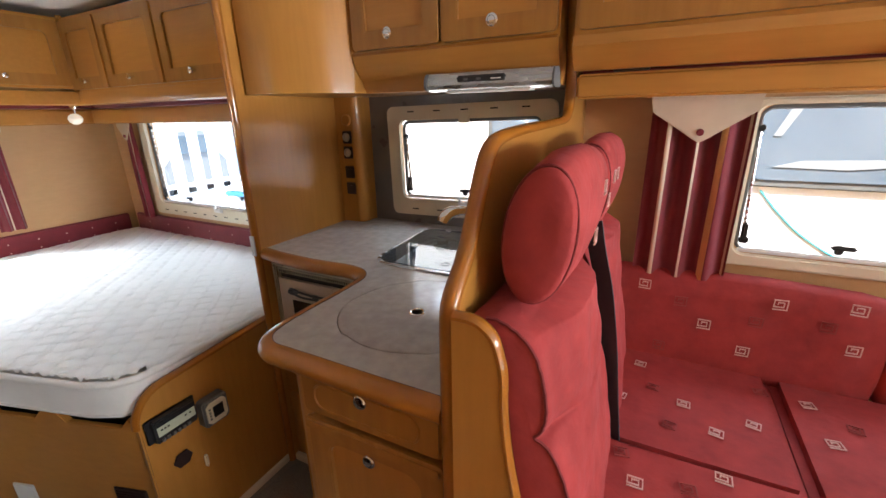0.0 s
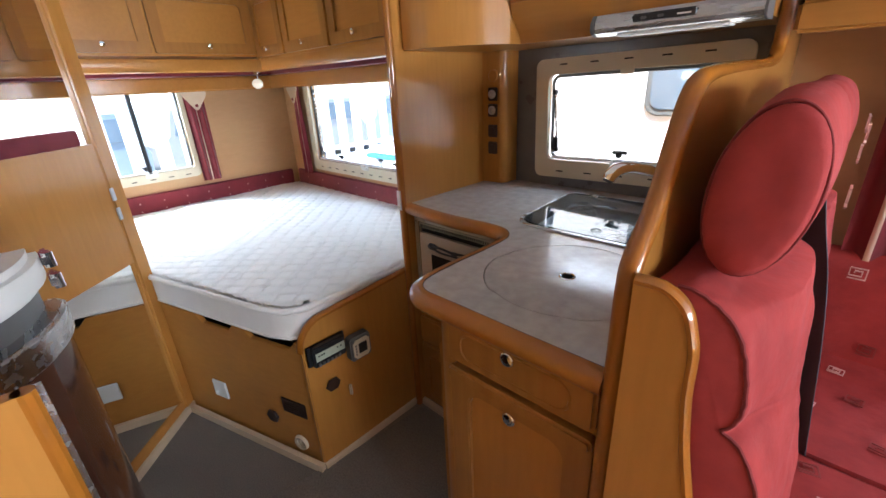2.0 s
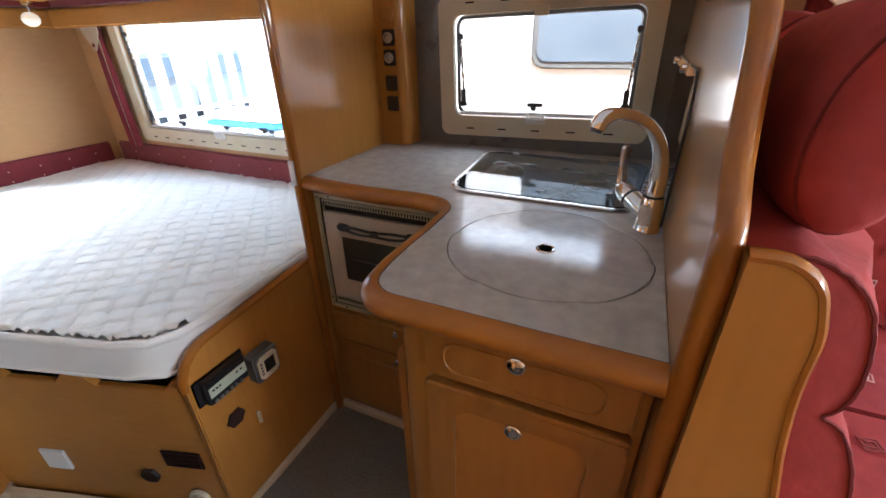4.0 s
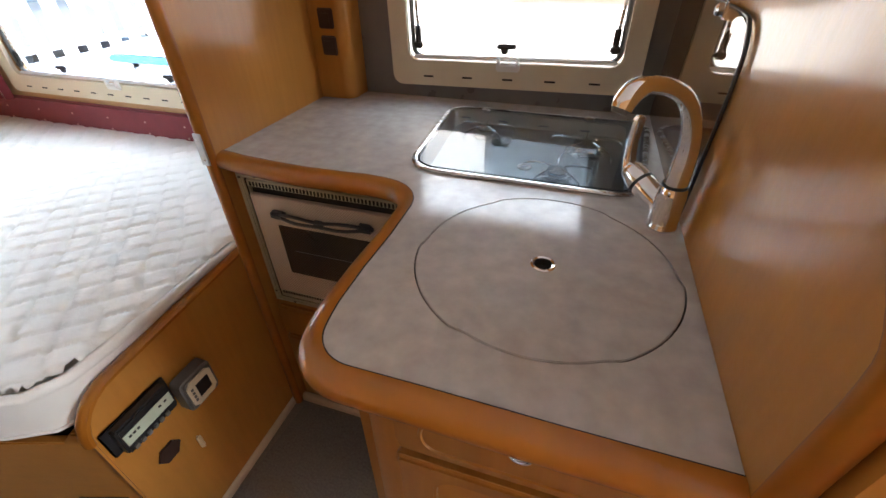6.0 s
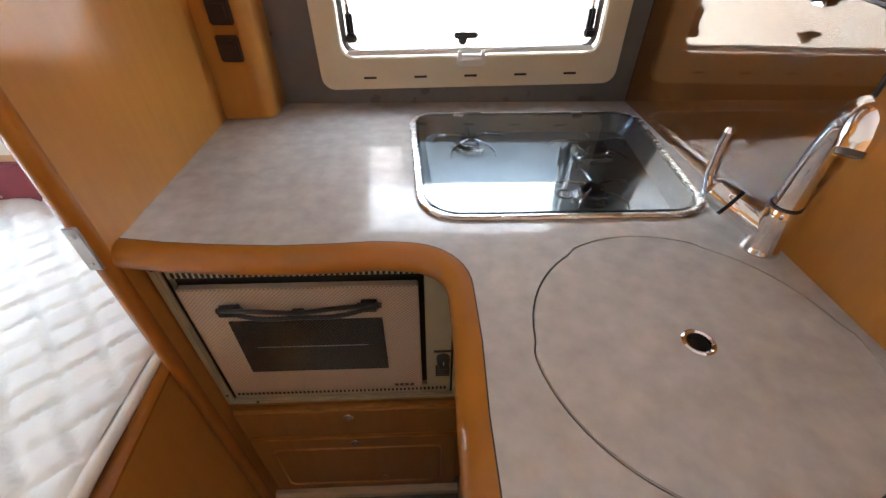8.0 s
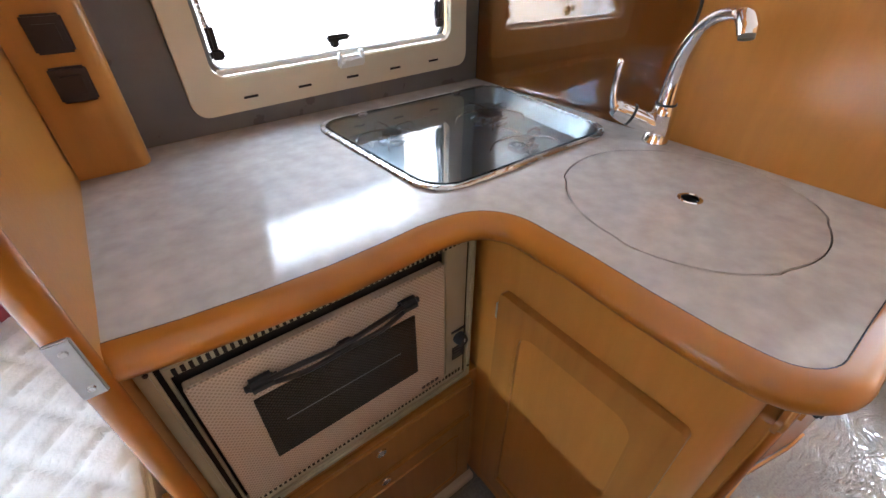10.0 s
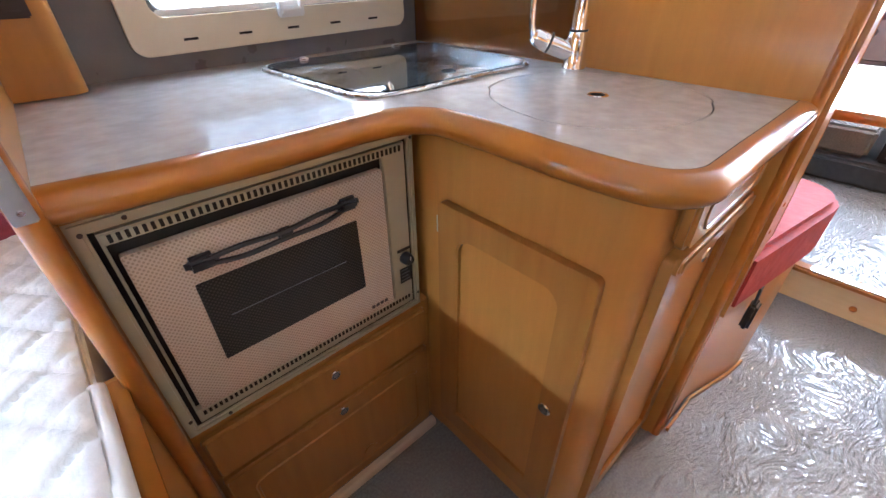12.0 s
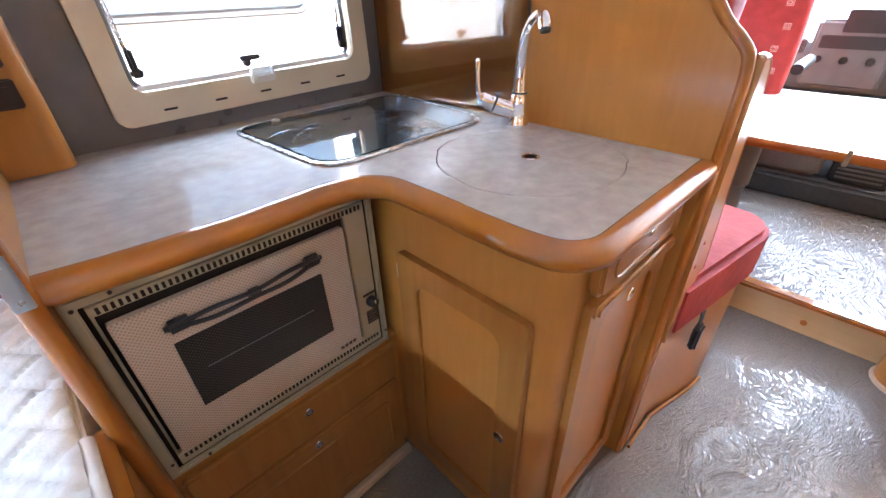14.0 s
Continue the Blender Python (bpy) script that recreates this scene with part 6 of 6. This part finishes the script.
fence = thing("picket_fence", "tall pale picket fence behind the parked vehicles", "fence", (-9.0, 4.0, -0.6))
part("rail", merge(box_bm(-9.05, -9.0, -4.0, 9.0, 0.0, 0.1), box_bm(-9.05, -9.0, -4.0, 9.0, 1.5, 1.6), box_bm(-9.06, -9.0, -4.0, 9.0, -0.6, -0.12)), FENCE, fence)
pk = box_bm(-8.99, -8.95, -0.11, 0.11, -0.6, 2.6)
pme = obj("picket", pk, FENCE, flat=True)
pme.parent = fence
pme.matrix_parent_inverse = fence.matrix_world.inverted()
pme.location.y = -3.5
for i in range(1, 30):
    o = bpy.data.objects.new("picket", pme.data)
    scene.collection.objects.link(o)
    o.parent, o.matrix_parent_inverse = fence, pme.matrix_parent_inverse
    o.location.y = -3.5 + 0.42 * i
rv = random.Random(9)
for i in range(7):
    y = -2.5 + 1.9 * i
    v = thing("parked_car", "pale parked vehicle seen behind the fence", "car", (-12.5, y, -0.6), "cars behind the fence")
    part("body", moved(prism([(-0.8, 0.3), (0.8, 0.3), (0.85, 0.9), (0.62, 1.15), (0.5, 1.7), (-0.5, 1.7), (-0.62, 1.15), (-0.85, 0.9)], "x", -1.6, 1.6), Matrix.Translation((-12.5, y, -0.6))), CAR_GREY if i % 2 else CAR_BLUE, v)
    part("windscreen", moved(prism([(-0.52, 1.15), (0.52, 1.15), (0.42, 1.6), (-0.42, 1.6)], "x", 1.60, 1.63), Matrix.Translation((-12.5, y, -0.6))), CAR_GLASS, v)
    for s in (-0.7, 0.7):
        part("wheel", moved(lathe([(0, 0), (0.3, 0), (0.3, 0.2), (0, 0.2)], 16), Matrix.Translation((-12.5 + 1.0, y + s - 0.1, -0.3)) @ pose(0, 0, 0, -90)), DASH_GREY, v)
boat = thing("dinghy", "upturned white and blue dinghy on trestles in the yard", "dinghy", (-4.4, 3.6, -0.6))
part("hull", moved(prism([(-0.55, -0.22), (0.45, -0.22), (0.62, 0.0), (0.45, 0.22), (-0.55, 0.22)], "z", 0.50, 0.61, 0.03, 3), Matrix.Translation((-4.40, 3.75, 0.0))), WHITE_PAINT, boat)
part("blue_band", moved(prism([(-0.58, -0.25), (0.46, -0.25), (0.66, 0.0), (0.46, 0.25), (-0.58, 0.25)], "z", 0.455, 0.515, 0.012, 2), Matrix.Translation((-4.40, 3.75, 0.0))), BLUE_DEEP, boat)
for x in (-4.8, -4.1):
    part("trestle", moved(merge(box_bm(x - 0.03, x + 0.03, 3.55, 3.61, -0.6, 0.46), box_bm(x - 0.03, x + 0.03, 3.89, 3.95, -0.6, 0.46), box_bm(x - 0.03, x + 0.03, 3.5, 4.0, 0.40, 0.455)), Matrix.Identity(4)), FENCE, boat)
